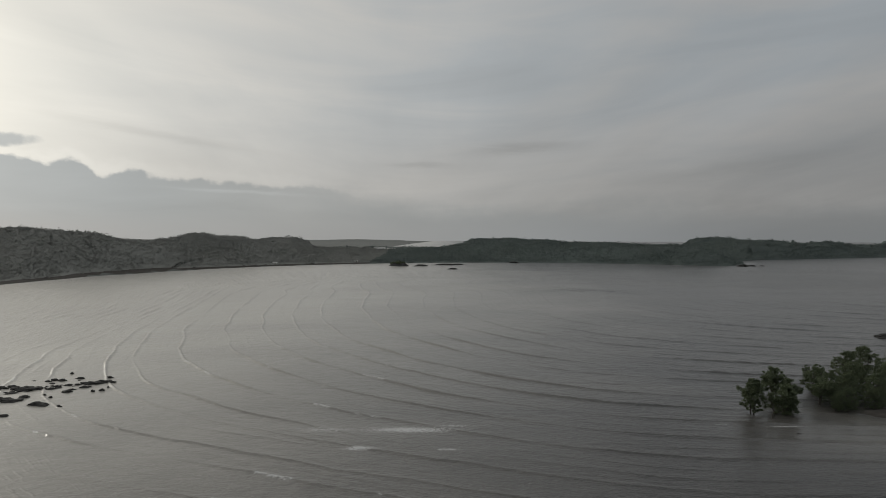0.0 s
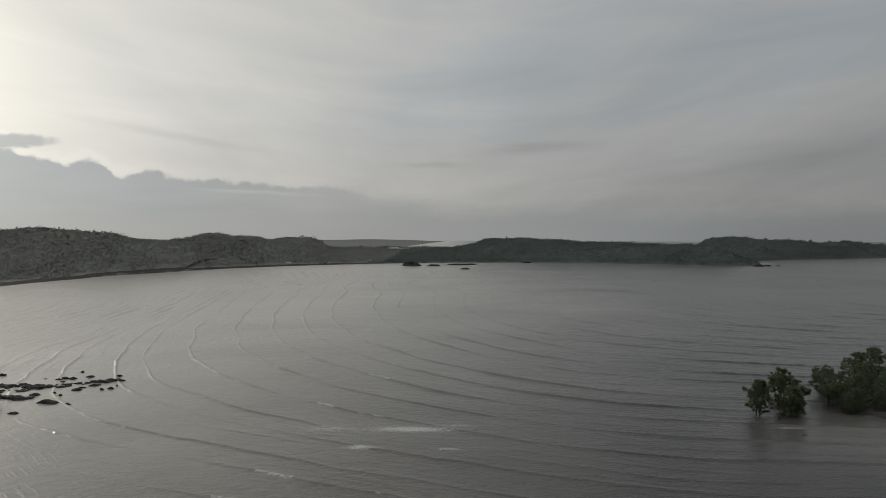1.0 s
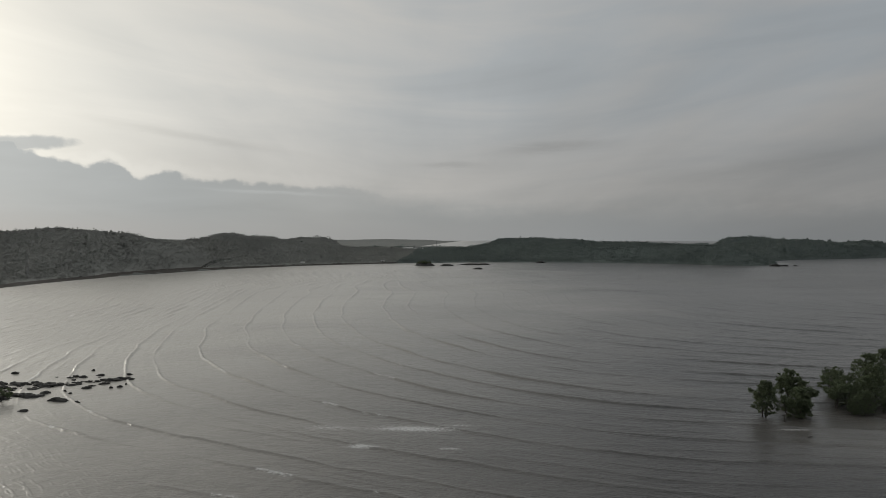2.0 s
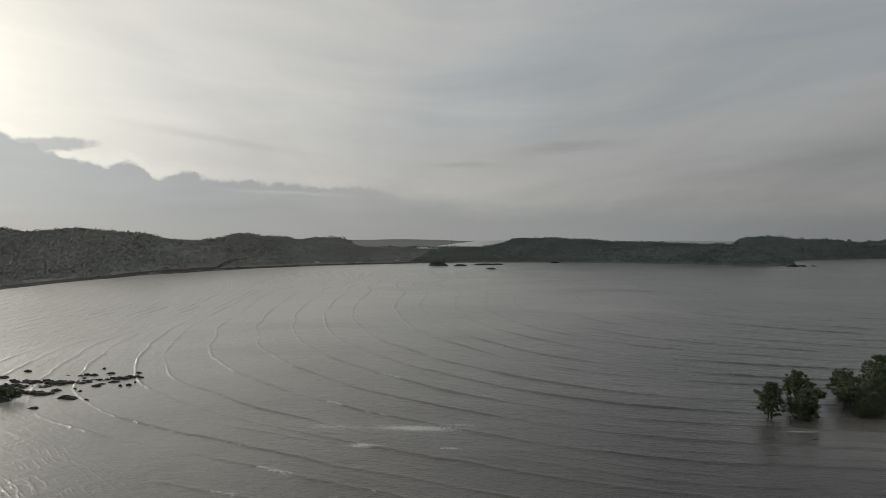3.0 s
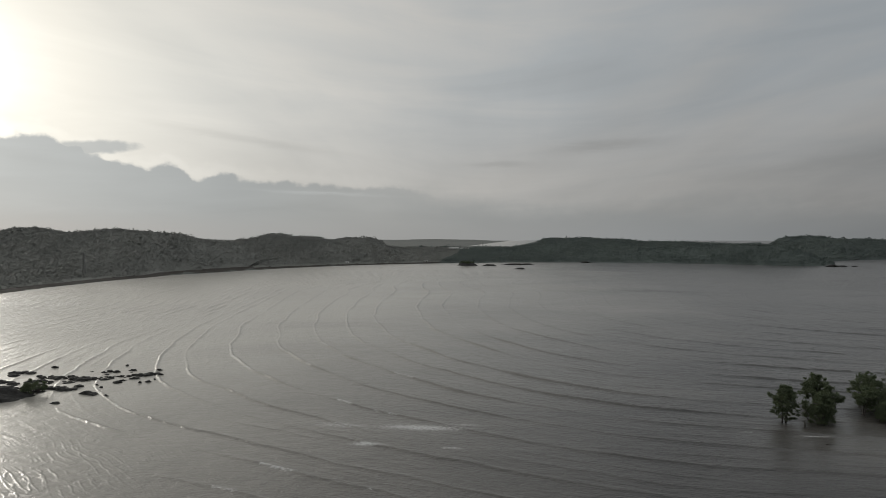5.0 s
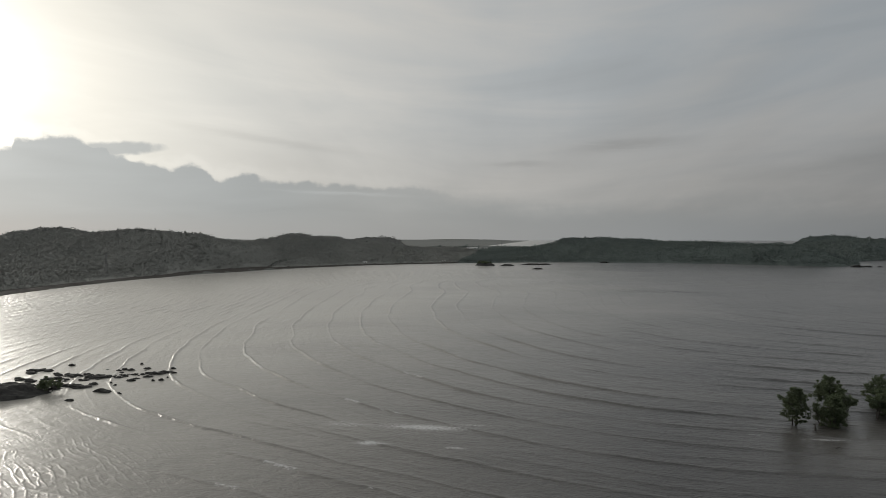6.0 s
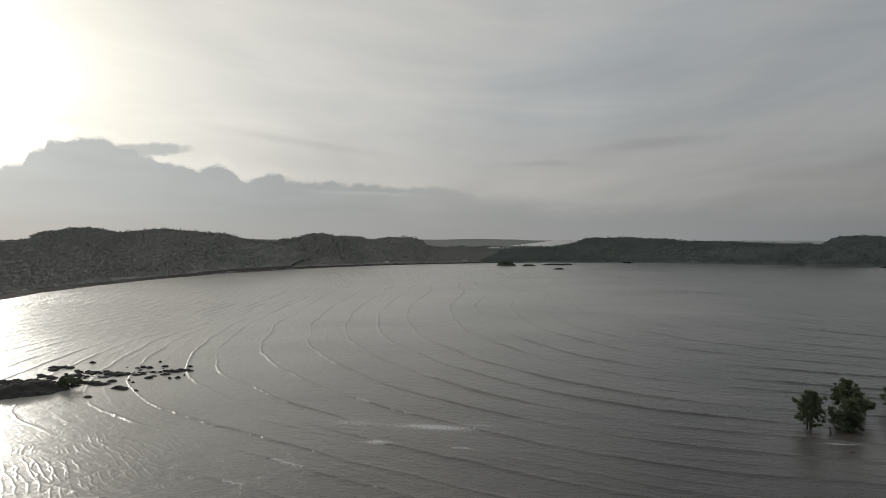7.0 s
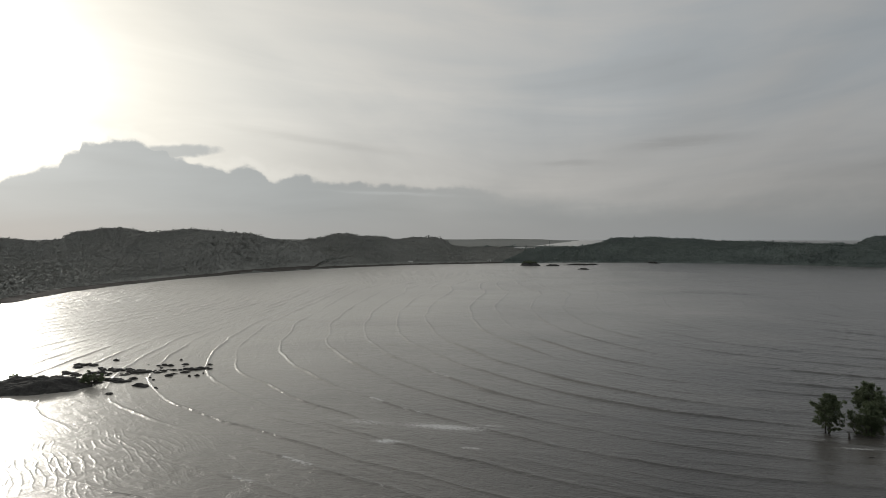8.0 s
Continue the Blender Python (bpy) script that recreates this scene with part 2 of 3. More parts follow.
# ---------- mesh helpers ----------
def mesh_arrays(name, verts, faces, mat, smooth=True):
    """A mesh from arrays: verts (n, 3), faces (m, 3 or 4)."""
    verts, faces = np.asarray(verts, np.float32), np.asarray(faces, np.int32)
    k = faces.shape[1]
    me = bpy.data.meshes.new(name)
    me.vertices.add(len(verts))
    me.vertices.foreach_set("co", verts.ravel())
    me.loops.add(faces.size)
    me.loops.foreach_set("vertex_index", faces.ravel())
    me.polygons.add(len(faces))
    me.polygons.foreach_set("loop_start", np.arange(0, faces.size, k, dtype=np.int32))
    me.polygons.foreach_set("use_smooth", np.full(len(faces), smooth))
    me.update(calc_edges=True)
    me.validate()
    me.materials.append(mat)
    return me


def part(name, bm, mat, parent, label="", smooth=True):
    me = bpy.data.meshes.new(name)
    bm.to_mesh(me)
    bm.free()
    for p in me.polygons:
        p.use_smooth = smooth
    me.materials.append(mat)
    ob = new(name, me)
    ob.parent = parent
    return tagged(ob, label) if label else ob


LATTICE = np.random.default_rng(7).random((8, 256, 256))


def vnoise(x, y, seed=0):
    """Smooth value noise, 0 to 1, on arrays."""
    g = LATTICE[seed % 8]
    ix, iy = np.floor(x).astype(int), np.floor(y).astype(int)
    fx, fy = x - ix, y - iy
    fx, fy = fx * fx * (3 - 2 * fx), fy * fy * (3 - 2 * fy)
    i0, i1, j0, j1 = ix & 255, (ix + 1) & 255, iy & 255, (iy + 1) & 255
    return (g[i0, j0] * (1 - fx) + g[i1, j0] * fx) * (1 - fy) + (g[i0, j1] * (1 - fx) + g[i1, j1] * fx) * fy


def vfbm(x, y, seed=0, octaves=4):
    total, amp, size = 0.0, 0.5, 0.0
    for o in range(octaves):
        total = total + amp * vnoise(x * 2 ** o + 17.3 * o, y * 2 ** o + 5.1 * o, seed + o)
        size, amp = size + amp, amp * 0.5
    return total / size


def sstep(a, b, v):
    t = np.clip((v - a) / (b - a), 0, 1)
    return t * t * (3 - 2 * t)


# ---------- the lie of the land ----------
# the coast, land to its left as one goes along it
COAST = [(-200, -400), (-330, -200), (-390, 60), (-316, 240), (-318, 330), (-341, 400), (-352, 467), (-348, 535), (-336, 630), (-312, 695), (-262, 793), (-171, 888),
         (-77, 948), (39, 976), (98, 980), (180, 968), (259, 950), (323, 902), (366, 872), (392, 880), (425, 930), (470, 1040), (530, 1105), (667, 1166),
         (860, 1275), (1150, 1400), (1300, 1560), (900, 1600), (600, 1720), (330, 1560), (150, 1560), (130, 2050), (60, 2300), (-190, 2380), (-150, 3300), (-70, 4890), (-4890, 4890), (-4890, -400)]
COAST_XY = np.array(COAST, float)
# ridges: the crest of each as x, y, height of the ground, and its breadth
RIDGES = []
RIDGES.append((95, [(-848, 530, 34), (-833, 578, 33), (-819, 627, 31), (-804, 675, 30), (-804, 714, 31), (-803, 752, 34), (-810, 788, 31), (-817, 823, 20), (-822, 860, 16), (-826, 898, 30), (-790, 938, 40), (-750, 916, 43), (-711, 894, 47), (-671, 872, 43), (-620, 847, 37), (-569, 822, 41), (-528, 813, 45), (-487, 804, 41), (-425, 782, 38), (-397, 808, 31), (-378, 850, 13)]))      # long hill
RIDGES.append((75, [(-439, 921, 20), (-400, 960, 30), (-367, 988, 38), (-347, 1007, 34), (-335, 1037, 33), (-330, 1086, 23), (-325, 1134, 13), (-320, 1192, 21), (-316, 1251, 32), (-284, 1269, 31), (-244, 1267, 13), (-198, 1254, 12), (-152, 1241, 12), (-110, 1234, 8), (-67, 1228, 10), (-25, 1224, 12), (17, 1220, 17)]))      # hills behind the bay
RIDGES.append((70, [(-11, 1225, 10), (26, 1220, 19), (64, 1213, 31), (120, 1204, 32), (151, 1170, 29), (182, 1136, 29), (216, 1114, 25), (250, 1092, 26), (285, 1056, 24), (320, 1021, 23), (335, 984, 23), (350, 947, 22), (360, 890, 17), (366, 855, 8)]))      # low headland
RIDGES.append((260, [(-3056, 3165, 18), (-2200, 3811, 12), (-1860, 3988, 16), (-1648, 4080, 9), (-1213, 4230, 18), (-840, 4319, 11), (-561, 4263, 16), (-375, 4284, 13), (-246, 4393, 4), (-126, 4498, 1)]))      # far side of the plain
RIDGES.append((85, [(547, 1588, 3), (610, 1565, 31), (646, 1551, 33), (642, 1509, 24), (639, 1467, 27), (635, 1425, 25), (627, 1370, 23), (620, 1314, 25), (612, 1259, 28), (653, 1266, 25), (694, 1273, 18), (752, 1298, 25), (812, 1320, 20), (866, 1345, 17), (920, 1370, 18), (967, 1372, 28), (1015, 1374, 29), (1062, 1375, 29), (1110, 1377, 30), (1157, 1379, 30)]))      # outer headland


def coast_gap(x, y, signed=False):
    """Metres to the nearest shore."""
    x, y = np.asarray(x, float), np.asarray(y, float)
    best = np.full(x.shape, 1e9)
    inside = np.zeros(x.shape, bool)
    for (ax, ay), (bx, by) in zip(COAST_XY, np.roll(COAST_XY, -1, axis=0)):
        dx, dy = bx - ax, by - ay
        t = np.clip(((x - ax) * dx + (y - ay) * dy) / (dx * dx + dy * dy), 0, 1)
        best = np.minimum(best, np.hypot(x - ax - t * dx, y - ay - t * dy))
        if dy:
            cross = ((ay > y) != (by > y)) & (x < ax + (y - ay) * dx / dy)
            inside ^= cross
    return np.where(inside, best, -best) if signed else best


def coast_distance(x, y):
    """Metres inland (plus) or out to sea (minus), along an uneven tide line."""
    return coast_gap(x, y, True) + (vfbm(np.asarray(x) / 45.0 + 3, np.asarray(y) / 45.0, 2) - 0.5) * 16


def land_height(x, y):
    x, y = np.asarray(x, float), np.asarray(y, float)
    d = coast_distance(x, y)
    h = np.full(d.shape, 1.6)
    for breadth, crest in RIDGES:
        best, top = np.full(d.shape, 1e9), np.zeros(d.shape)
        for (ax, ay, ah), (bx, by, bh) in zip(crest, crest[1:]):
            dx, dy = bx - ax, by - ay
            t = np.clip(((x - ax) * dx + (y - ay) * dy) / (dx * dx + dy * dy), 0, 1)
            off = np.hypot(x - ax - t * dx, y - ay - t * dy)
            near = off < best
            t = t * t * (3 - 2 * t)
            best, top = np.where(near, off, best), np.where(near, ah + (bh - ah) * t, top)
        spur = breadth * (0.75 + 0.7 * vfbm(x / 130, y / 130, 3, 3))
        h = np.maximum(h, top * np.exp(-(best / spur) ** 2 * 0.7))
    h = h * sstep(0, 60, d) * (1 + 0.10 * (vfbm(x / 50, y / 50, 1) - 0.5))
    sea_bed = -4.0 + 3.0 * sstep(-40, -6, d)
    return np.where(d > -6, -1.0 + 2.2 * sstep(-6, 12, d) + h, sea_bed), d


def graded(lo, a, b, hi, fine, coarse):
    return np.unique(np.concatenate([np.linspace(lo, a, coarse), np.linspace(a, b, fine), np.linspace(b, hi, coarse)]))


def build_ground():
    xs, ys = graded(-4900, -1100, 1300, 4900, 200, 24), graded(-4900, 100, 1800, 4900, 150, 24)
    gx, gy = np.meshgrid(xs, ys)
    gz, gd = land_height(gx, gy)
    gz = gz - 1.5 * sstep(10, 40, gd)
    n, m = gx.shape
    k = np.arange(n * m).reshape(n, m)
    faces = np.stack([k[:-1, :-1], k[:-1, 1:], k[1:, 1:], k[1:, :-1]], -1).reshape(-1, 4)
    ob = new("ground", mesh_arrays("ground", np.stack([gx, gy, gz], -1).reshape(-1, 3), faces, LAND))
    tagged(ob, "dark wooded ground of hills and lowland round the bay", "ground", kind="structure")


build_ground()


# ---------- the sea ----------
def wave_phase(x, y):
    """Trains of low breakers that bend round the shoal: crests lie where the phase is whole."""
    u = np.clip(x, -125, 55)
    beyond = np.maximum(x - 55, 0)
    a = y - 0.1625 * u + 20.74 * (u / 100) ** 2 - 37.2 * (u / 100) ** 3 - 38 * (1 - np.exp(-beyond / 150)) - 2.4 * np.minimum(x + 125, 0)
    v = np.minimum(y, 470) - 300
    b = 234.5 + 1.045 * x - 0.276 * v - 0.0024 * x * v
    # towards the beaches the crests lie along the shore
    inshore = np.maximum(sstep(400, 620, y), sstep(-130, -210, x) * sstep(210, 270, y))
    b = b + (coast_gap(x, y) * 0.9 - 104 - b) * inshore
    k = np.clip(166.2 + 0.0879 * (a - 150), 60, 200)
    s = -k * np.logaddexp(-a / k, -b / k)
    s = s + (vfbm(x / 28.0, y / 28.0, 3, 3) - 0.5) * 2.2
    knots = np.array([-250, 33, 40, 47, 53.9, 58.6, 66, 70.2, 77.8, 86.5, 94.8, 102.6, 110.4, 123, 131, 142.4, 900])
    count = np.array([-46, -9, -8, -7, -6, -5, -4, -3, -2, -1, 0, 1, 2, 3, 4, 5, 81])
    return np.interp(s, knots, count), s


def build_sea():
    ring, r = [], 86.0
    while r < 1300:
        ring.append(r)
        r += r * r / 46600 * (0.84 if r < 640 else 1.25)
    ring = np.array([0.0, 20, 40, 55, 65, 72, 78, 82] + ring + list(np.geomspace(1310, 4950, 26)))
    ang = np.radians(np.concatenate([np.linspace(-180, -50, 32)[:-1], np.linspace(-49, 36, 1260), np.linspace(37, 180, 32)[1:]]))
    gr, ga = np.meshgrid(ring, ang, indexing="ij")
    x, y = 12 + gr * np.sin(ga), gr * np.cos(ga)
    ph, s = wave_phase(x, y)
    dx, dy = wave_phase(x + 1, y)[0] - ph, wave_phase(x, y + 1)[0] - ph
    grad = np.hypot(dx, dy) + 1e-4
    frac, band = ph - np.round(ph), np.round(ph)
    out = np.abs(dx * np.sin(ga) + dy * np.cos(ga)) / grad
    side = np.sqrt(np.clip(1 - out * out, 0, 1))
    cell = np.maximum(out * gr * gr / 46600 + side * gr * 0.0012, 0.2)
    off = frac / np.clip(grad, 0.02, 0.2) + ((vfbm(x / 4.5, y / 4.5, 2, 3) - 0.5) * 0.9 + (vnoise(x / 1.1, y / 1.1, 5) - 0.5) * 0.4) * np.exp(-gr / 500)      # metres from the crest
    inshore = sstep(0, 25, -coast_distance(x, y))
    fade = sstep(70, 92, gr) * (1 - sstep(1000, 1250, gr))
    along = vfbm(x / 26 + band * 7.7, y / 26 - band * 3.1, 4, 4)
    calm = np.exp(-((x + 165) / 45) ** 2 - ((y - 245) / 60) ** 2)
    hook = np.exp(-((x + 84) / 20) ** 2 - ((y - 240) / 42) ** 2)
    height = ((0.21 + 0.16 * sstep(125, 175, gr)) * (1 - 0.25 * sstep(10, 70, x)) + 0.05 * sstep(220, 480, gr) - 0.10 * hook) * (1 - 0.45 * sstep(-40, -80, x) * sstep(200, 160, y)) * (1 - 0.85 * calm) * (1 - 0.8 * sstep(-50, -70, x) * sstep(128, 112, y)) * (1 - 0.6 * sstep(-170, -240, x)) * (1 - 0.45 * sstep(120, 170, s)) * np.clip(along * 2.6 - 0.5, 0.12, 1.15)
    dash = sstep(0.42, 0.56, vfbm(x / 16 + band * 5.3, y / 16, 6, 3))
    far_left = sstep(-90, -160, x) * sstep(240, 320, y)
    height = height * (1 + far_left * (0.7 * dash - 0.62))
    lee = np.where(off > 0, 1 + 0.35 * side + 1.3 * out, 0.85 + 0.25 * out)
    crest = np.exp(-np.abs(off / ((0.16 + 0.10 * sstep(160, 115, gr) + 0.25 * cell) * lee)) ** 1.5)
    half = (2 * ph + 0.15) - np.round(2 * ph + 0.15)
    minor = np.exp(-np.abs(half / np.clip(2 * grad, 0.04, 0.4) / (0.2 + 0.4 * cell)) ** 1.2) * np.clip(vfbm(x / 22 - band * 2.1, y / 22, 1, 3) * 3 - 1.2, 0, 1)
    z = (height * (crest - 0.1) + (0.05 + 0.07 * sstep(0, 50, x)) * minor) * (1 + 0.6 * np.minimum(cell, 3.2) * (1 - 0.6 * sstep(500, 800, gr))) * fade * inshore
    # an older, oblique train that runs in under the first
    oblique = y - 117.2 + 0.40 * (x + 6) + (vfbm(x / 11, y / 11, 2, 3) - 0.5) * 2.0
    for shift, gain in ((0.0, 1.0), (-13.0, 0.7), (-19.5, 0.5), (6.0, 0.35)):
        z = z + 0.17 * gain * np.exp(-np.abs((oblique - shift) / np.where(oblique > shift, 0.75, 0.24)) ** 1.2) * np.exp(-((x + 30) / 34) ** 4) * np.clip(vfbm(x / 20, y / 20, 1, 4) * 2.6 - 0.6, 0.0, 1)
    # a short, crossing train that runs up behind the rock spit
    cross = 0.67 * x + 0.74 * y + (vfbm(x / 8, y / 8, 5, 3) - 0.5) * 2.2
    second = 0.72 * x + 0.69 * y + (vfbm(x / 6, y / 6, 1, 3) - 0.5) * 3.0
    ripple = np.maximum(np.exp(-(((cross / 1.5 + vfbm(x / 25, y / 25, 6, 2) * 2.0) % 1.0 - 0.5) / 0.085) ** 2), 0.9 * np.exp(-((second / 2.3 % 1.0 - 0.5) / 0.06) ** 2) * sstep(0.45, 0.55, vfbm(x / 5, y / 5, 2, 3)))
    z = z + 0.075 * ripple * np.exp(-((x + 66) / 19) ** 2 - ((y - 104) / 21) ** 2) * sstep(0.38, 0.58, vfbm(x / 5, y / 5, 7, 3))
    far_train = np.exp(-np.abs((cross * 0.6 - 0.4 * x) / 5.0 % 1.0 - 0.5) / 0.16)
    z = z + 0.02 * far_train * np.exp(-((x + 190) / 60) ** 2 - ((y - 240) / 60) ** 2) * sstep(0.4, 0.6, vfbm(x / 12, y / 12, 3, 3))
    z = z + fade * 0.12 * np.exp(-gr / 160) * (vfbm(x / 5.0, y / 3.2, 5, 3) - 0.5)
    # crests are pulled towards the camera, more with range, to steepen the near face
    lean = 0.35 * cell * out * crest * sstep(0.03, 0.12, height) * fade * inshore * sstep(150, 260, gr)
    x, y = x - np.sin(ga) * lean, y - np.cos(ga) * lean
    n, m = x.shape
    k = np.arange(n * m).reshape(n, m)
    faces = np.stack([k[:-1, :-1], k[1:, :-1], k[1:, 1:], k[:-1, 1:]], -1).reshape(-1, 4)[:, ::-1]
    me = mesh_arrays("sea", np.stack([x, y, z], -1).reshape(-1, 3), faces, WATER)
    broken = vfbm(x / 9 + band * 3, y / 9, 6, 3)
    foam = np.exp(-(off / 0.8) ** 2) * sstep(0.62, 0.74, broken) * sstep(0.07, 0.13, height) * sstep(40, -30, x) * 0.85
    for fx, fy, lx, ly, f in ((-7, 134.5, 12, 2.6, 1.0), (-24, 134.5, 10, 2.6, 0.72), (-15.5, 122.5, 4.2, 1.3, 1.1), (1, 122, 3.4, 0.8, 0.9), (3, 137.5, 5, 1.0, 0.8), (165, 266, 8, 1.6, 0.85), (171, 257, 5, 1.2, 0.8), (440, 960, 28, 14, 1.1), (475, 1000, 24, 16, 1.0), (415, 905, 14, 12, 1.0), (72, 137.5, 5, 0.5, 1.0), (60, 139, 4, 0.4, 0.8), (-68, 205, 12, 9, 0.5), (-40, 240, 16, 9, 0.45)):
        foam = np.maximum(foam, f * np.exp(-((x - fx) / lx) ** 2 - ((y - fy) / ly) ** 2))
    tide = -coast_distance(x, y)
    foam = np.maximum(foam, 0.8 * np.exp(-((tide - 6) / 4) ** 2) * sstep(0.45, 0.6, vfbm(x / 14, y / 14, 1, 3)))
    at = me.attributes.new("train", "FLOAT", "POINT")
    at.data.foreach_set("value", s.astype(np.float32).ravel())
    at = me.attributes.new("foam", "FLOAT", "POINT")
    at.data.foreach_set("value", (foam * fade).astype(np.float32).ravel())
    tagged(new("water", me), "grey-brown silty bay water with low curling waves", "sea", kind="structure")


build_sea()


# ---------- forest on the hills ----------
def horizon_table():
    """How high the land stands before each range, seen from the camera's place: bearings by ranges."""
    az, rg = np.radians(np.arange(-52, 40, 0.2)), np.arange(150, 1900, 5.0)
    ga, gr = np.meshgrid(az, rg, indexing="ij")
    z, _ = land_height(12 + gr * np.sin(ga), gr * np.cos(ga))
    return np.maximum.accumulate((z + 2.0 - 40) / gr, axis=1)


HORIZON = horizon_table()


def in_sight(x, y, z):
    rg = np.hypot(x - 12, y)
    i = np.clip(((np.degrees(np.arctan2(x - 12, y)) + 52) / 0.2).astype(int), 0, HORIZON.shape[0] - 1)
    j = np.clip(((rg - 150) / 5.0).astype(int) - 2, 0, HORIZON.shape[1] - 1)
    return (z + 3.5 - 40) / rg > HORIZON[i, j] - 0.0006


def forest(name, label, x0, x1, y0, y1, step, size, rise, seed, keep=None, shore=0.0, green=CANOPY):
    """One stretch of woodland: uneven crowns, only where the camera sees them, over a closed understorey."""
    x, y = np.meshgrid(np.arange(x0, x1, 5.0), np.arange(y0, y1, 5.0))
    z, d = land_height(x, y)
    z = z - 0.6 + sstep(shore, shore + 5.0, d) * (0.55 * rise + 0.3 * rise * vfbm(x / 7, y / 7, seed, 2))
    ok = d > shore - 3
    if keep is not None:
        ok &= keep(x, y)
    n, m = x.shape
    k = np.arange(n * m).reshape(n, m)
    quad = np.stack([k[:-1, :-1], k[:-1, 1:], k[1:, 1:], k[1:, :-1]], -1).reshape(-1, 4)
    quad = quad[ok.ravel()[quad].all(1)]
    used, quad = np.unique(quad, return_inverse=True)
    quad = quad.reshape(-1, 4)
    verts = np.stack([x, y, z], -1).reshape(-1, 3)[used]
    faces = np.concatenate([quad[:, [0, 1, 2]], quad[:, [0, 2, 3]]])
    # the crowns
    rng = np.random.default_rng(seed)
    cx, cy = np.meshgrid(np.arange(x0, x1, step), np.arange(y0, y1, step))
    cx, cy = cx.ravel() + rng.uniform(-0.5, 0.5, cx.size) * step, cy.ravel() + rng.uniform(-0.5, 0.5, cy.size) * step
    cz, cd = land_height(cx, cy)
    ok = (cd > shore + 1) & in_sight(cx, cy, cz)
    if keep is not None:
        ok &= keep(cx, cy)
    cx, cy, cz, cd = cx[ok], cy[ok], cz[ok], cd[ok]
    count = len(cx)
    stature = 0.75 + 0.5 * vfbm(cx / 45, cy / 45, seed % 8, 3)
    wide = size * 0.5 * stature * np.clip(np.exp(rng.normal(-0.05, 0.42, count)), 0.4, 2.1)
    tall = wide * rng.uniform(0.55, 1.0, count)
    young = sstep(shore, shore + 9.0, cd)
    wide, tall = wide * (0.6 + 0.4 * young), tall * (0.6 + 0.4 * young)
    # each crown is a loose shell of leaf sprays, thick on top and thin below
    spray = 16
    way = rng.normal(0, 1, (count, spray, 3))
    way[..., 2] = np.abs(way[..., 2]) * 0.9 + 0.05
    way /= np.linalg.norm(way, axis=-1, keepdims=True)
    mid = np.stack([cx, cy, cz - 0.6 + rise * (0.15 + 0.45 * young)], -1)[:, None] + way * np.stack([wide, wide, tall], -1)[:, None] * rng.uniform(0.75, 1.15, (count, spray, 1))
    face = way + rng.normal(0, 0.35, way.shape)
    face /= np.linalg.norm(face, axis=-1, keepdims=True)
    side = np.cross(face, rng.normal(0, 1, way.shape))
    side /= np.linalg.norm(side, axis=-1, keepdims=True) + 1e-6
    fore = np.cross(face, side)
    span = wide[:, None, None] * rng.uniform(0.17, 0.36, (count, spray, 1))
    fore *= np.sign(np.sum(face * (np.array([12.0, 0.0, 40.0]) - mid), -1, keepdims=True))      # winding flipped to face the camera's place, so no spray shades as underside
    leaf = np.stack([mid + side * span, mid - 0.5 * side * span + 0.87 * fore * span, mid - 0.5 * side * span - 0.87 * fore * span], 2).reshape(-1, 3)
    sprays = len(verts) + np.arange(len(leaf)).reshape(-1, 3)
    me = mesh_arrays(name, np.concatenate([verts, leaf]), np.concatenate([faces, sprays]), green)
    # leaves point every way, mostly up, so a spray shades more softly than a flat sheet
    soft = np.zeros((len(verts) + len(leaf), 3), np.float32)
    soft[:len(verts), 2] = 1.0
    soft[len(verts):] = np.repeat((way * 0.25 + np.array([0, 0, 0.75])).reshape(-1, 3), 3, axis=0)
    soft /= np.linalg.norm(soft, axis=1, keepdims=True) + 1e-6
    me.normals_split_custom_set_from_vertices(soft)
    return tagged(new(name, me), label, "forest", kind="stuff")


# the two hill stretches take the canopy with haze painted in
forest("forest", "dense dark tropical forest on the long hill ridge above the beach", -1000, -300, 240, 1060, 3.5, 5.0, 2.7, 1, lambda x, y: (y > -0.62 * x - 40) | (y < 560), 13.0, HAZED_CANOPY)
forest("forest", "dark forest on the rounded hills behind the bay", -520, -100, 680, 1400, 4.2, 5.8, 2.7, 2, lambda x, y: (x > -302) | (y > 1056) | ((x > -440) & (y > 900)), 9.0, HAZED_CANOPY)
forest("forest", "dense dark forest on the low headland", -102, 432, 840, 1330, 3.3, 4.8, 2.5, 3)
forest("forest", "dark forest on the outer headland with emergent trees", 430, 1250, 880, 1800, 4.8, 6.6, 3.3, 4)
forest("forest", "low scattered woods on the flat plain behind the bay", -900, 150, 1400, 1750, 8.0, 11.0, 2.2, 5, lambda x, y: vfbm(x / 120, y / 60, 5) > 0.44)


def build_beach():
    """The drying foreshore between the woods and the tide line."""
    xs, ys = np.arange(-420, 60, 4.0), np.arange(180, 1010, 4.0)
    x, y = np.meshgrid(xs, ys)
    z, d = land_height(x, y)
    z = z + 0.12 + 0.25 * (vfbm(x / 9, y / 9, 3) - 0.5)
    n, m = x.shape
    k = np.arange(n * m).reshape(n, m)
    quad = np.stack([k[:-1, :-1], k[:-1, 1:], k[1:, 1:], k[1:, :-1]], -1).reshape(-1, 4)
    quad = quad[((d > -6) & (d < 22)).ravel()[quad].all(1)]
    used, quad = np.unique(quad, return_inverse=True)
    verts = np.stack([x, y, z], -1).reshape(-1, 3)[used]
    tagged(new("beach", mesh_arrays("beach", verts, quad.reshape(-1, 4), SAND)), "narrow dark grey-brown sand beach below the forest", "beach", kind="structure")


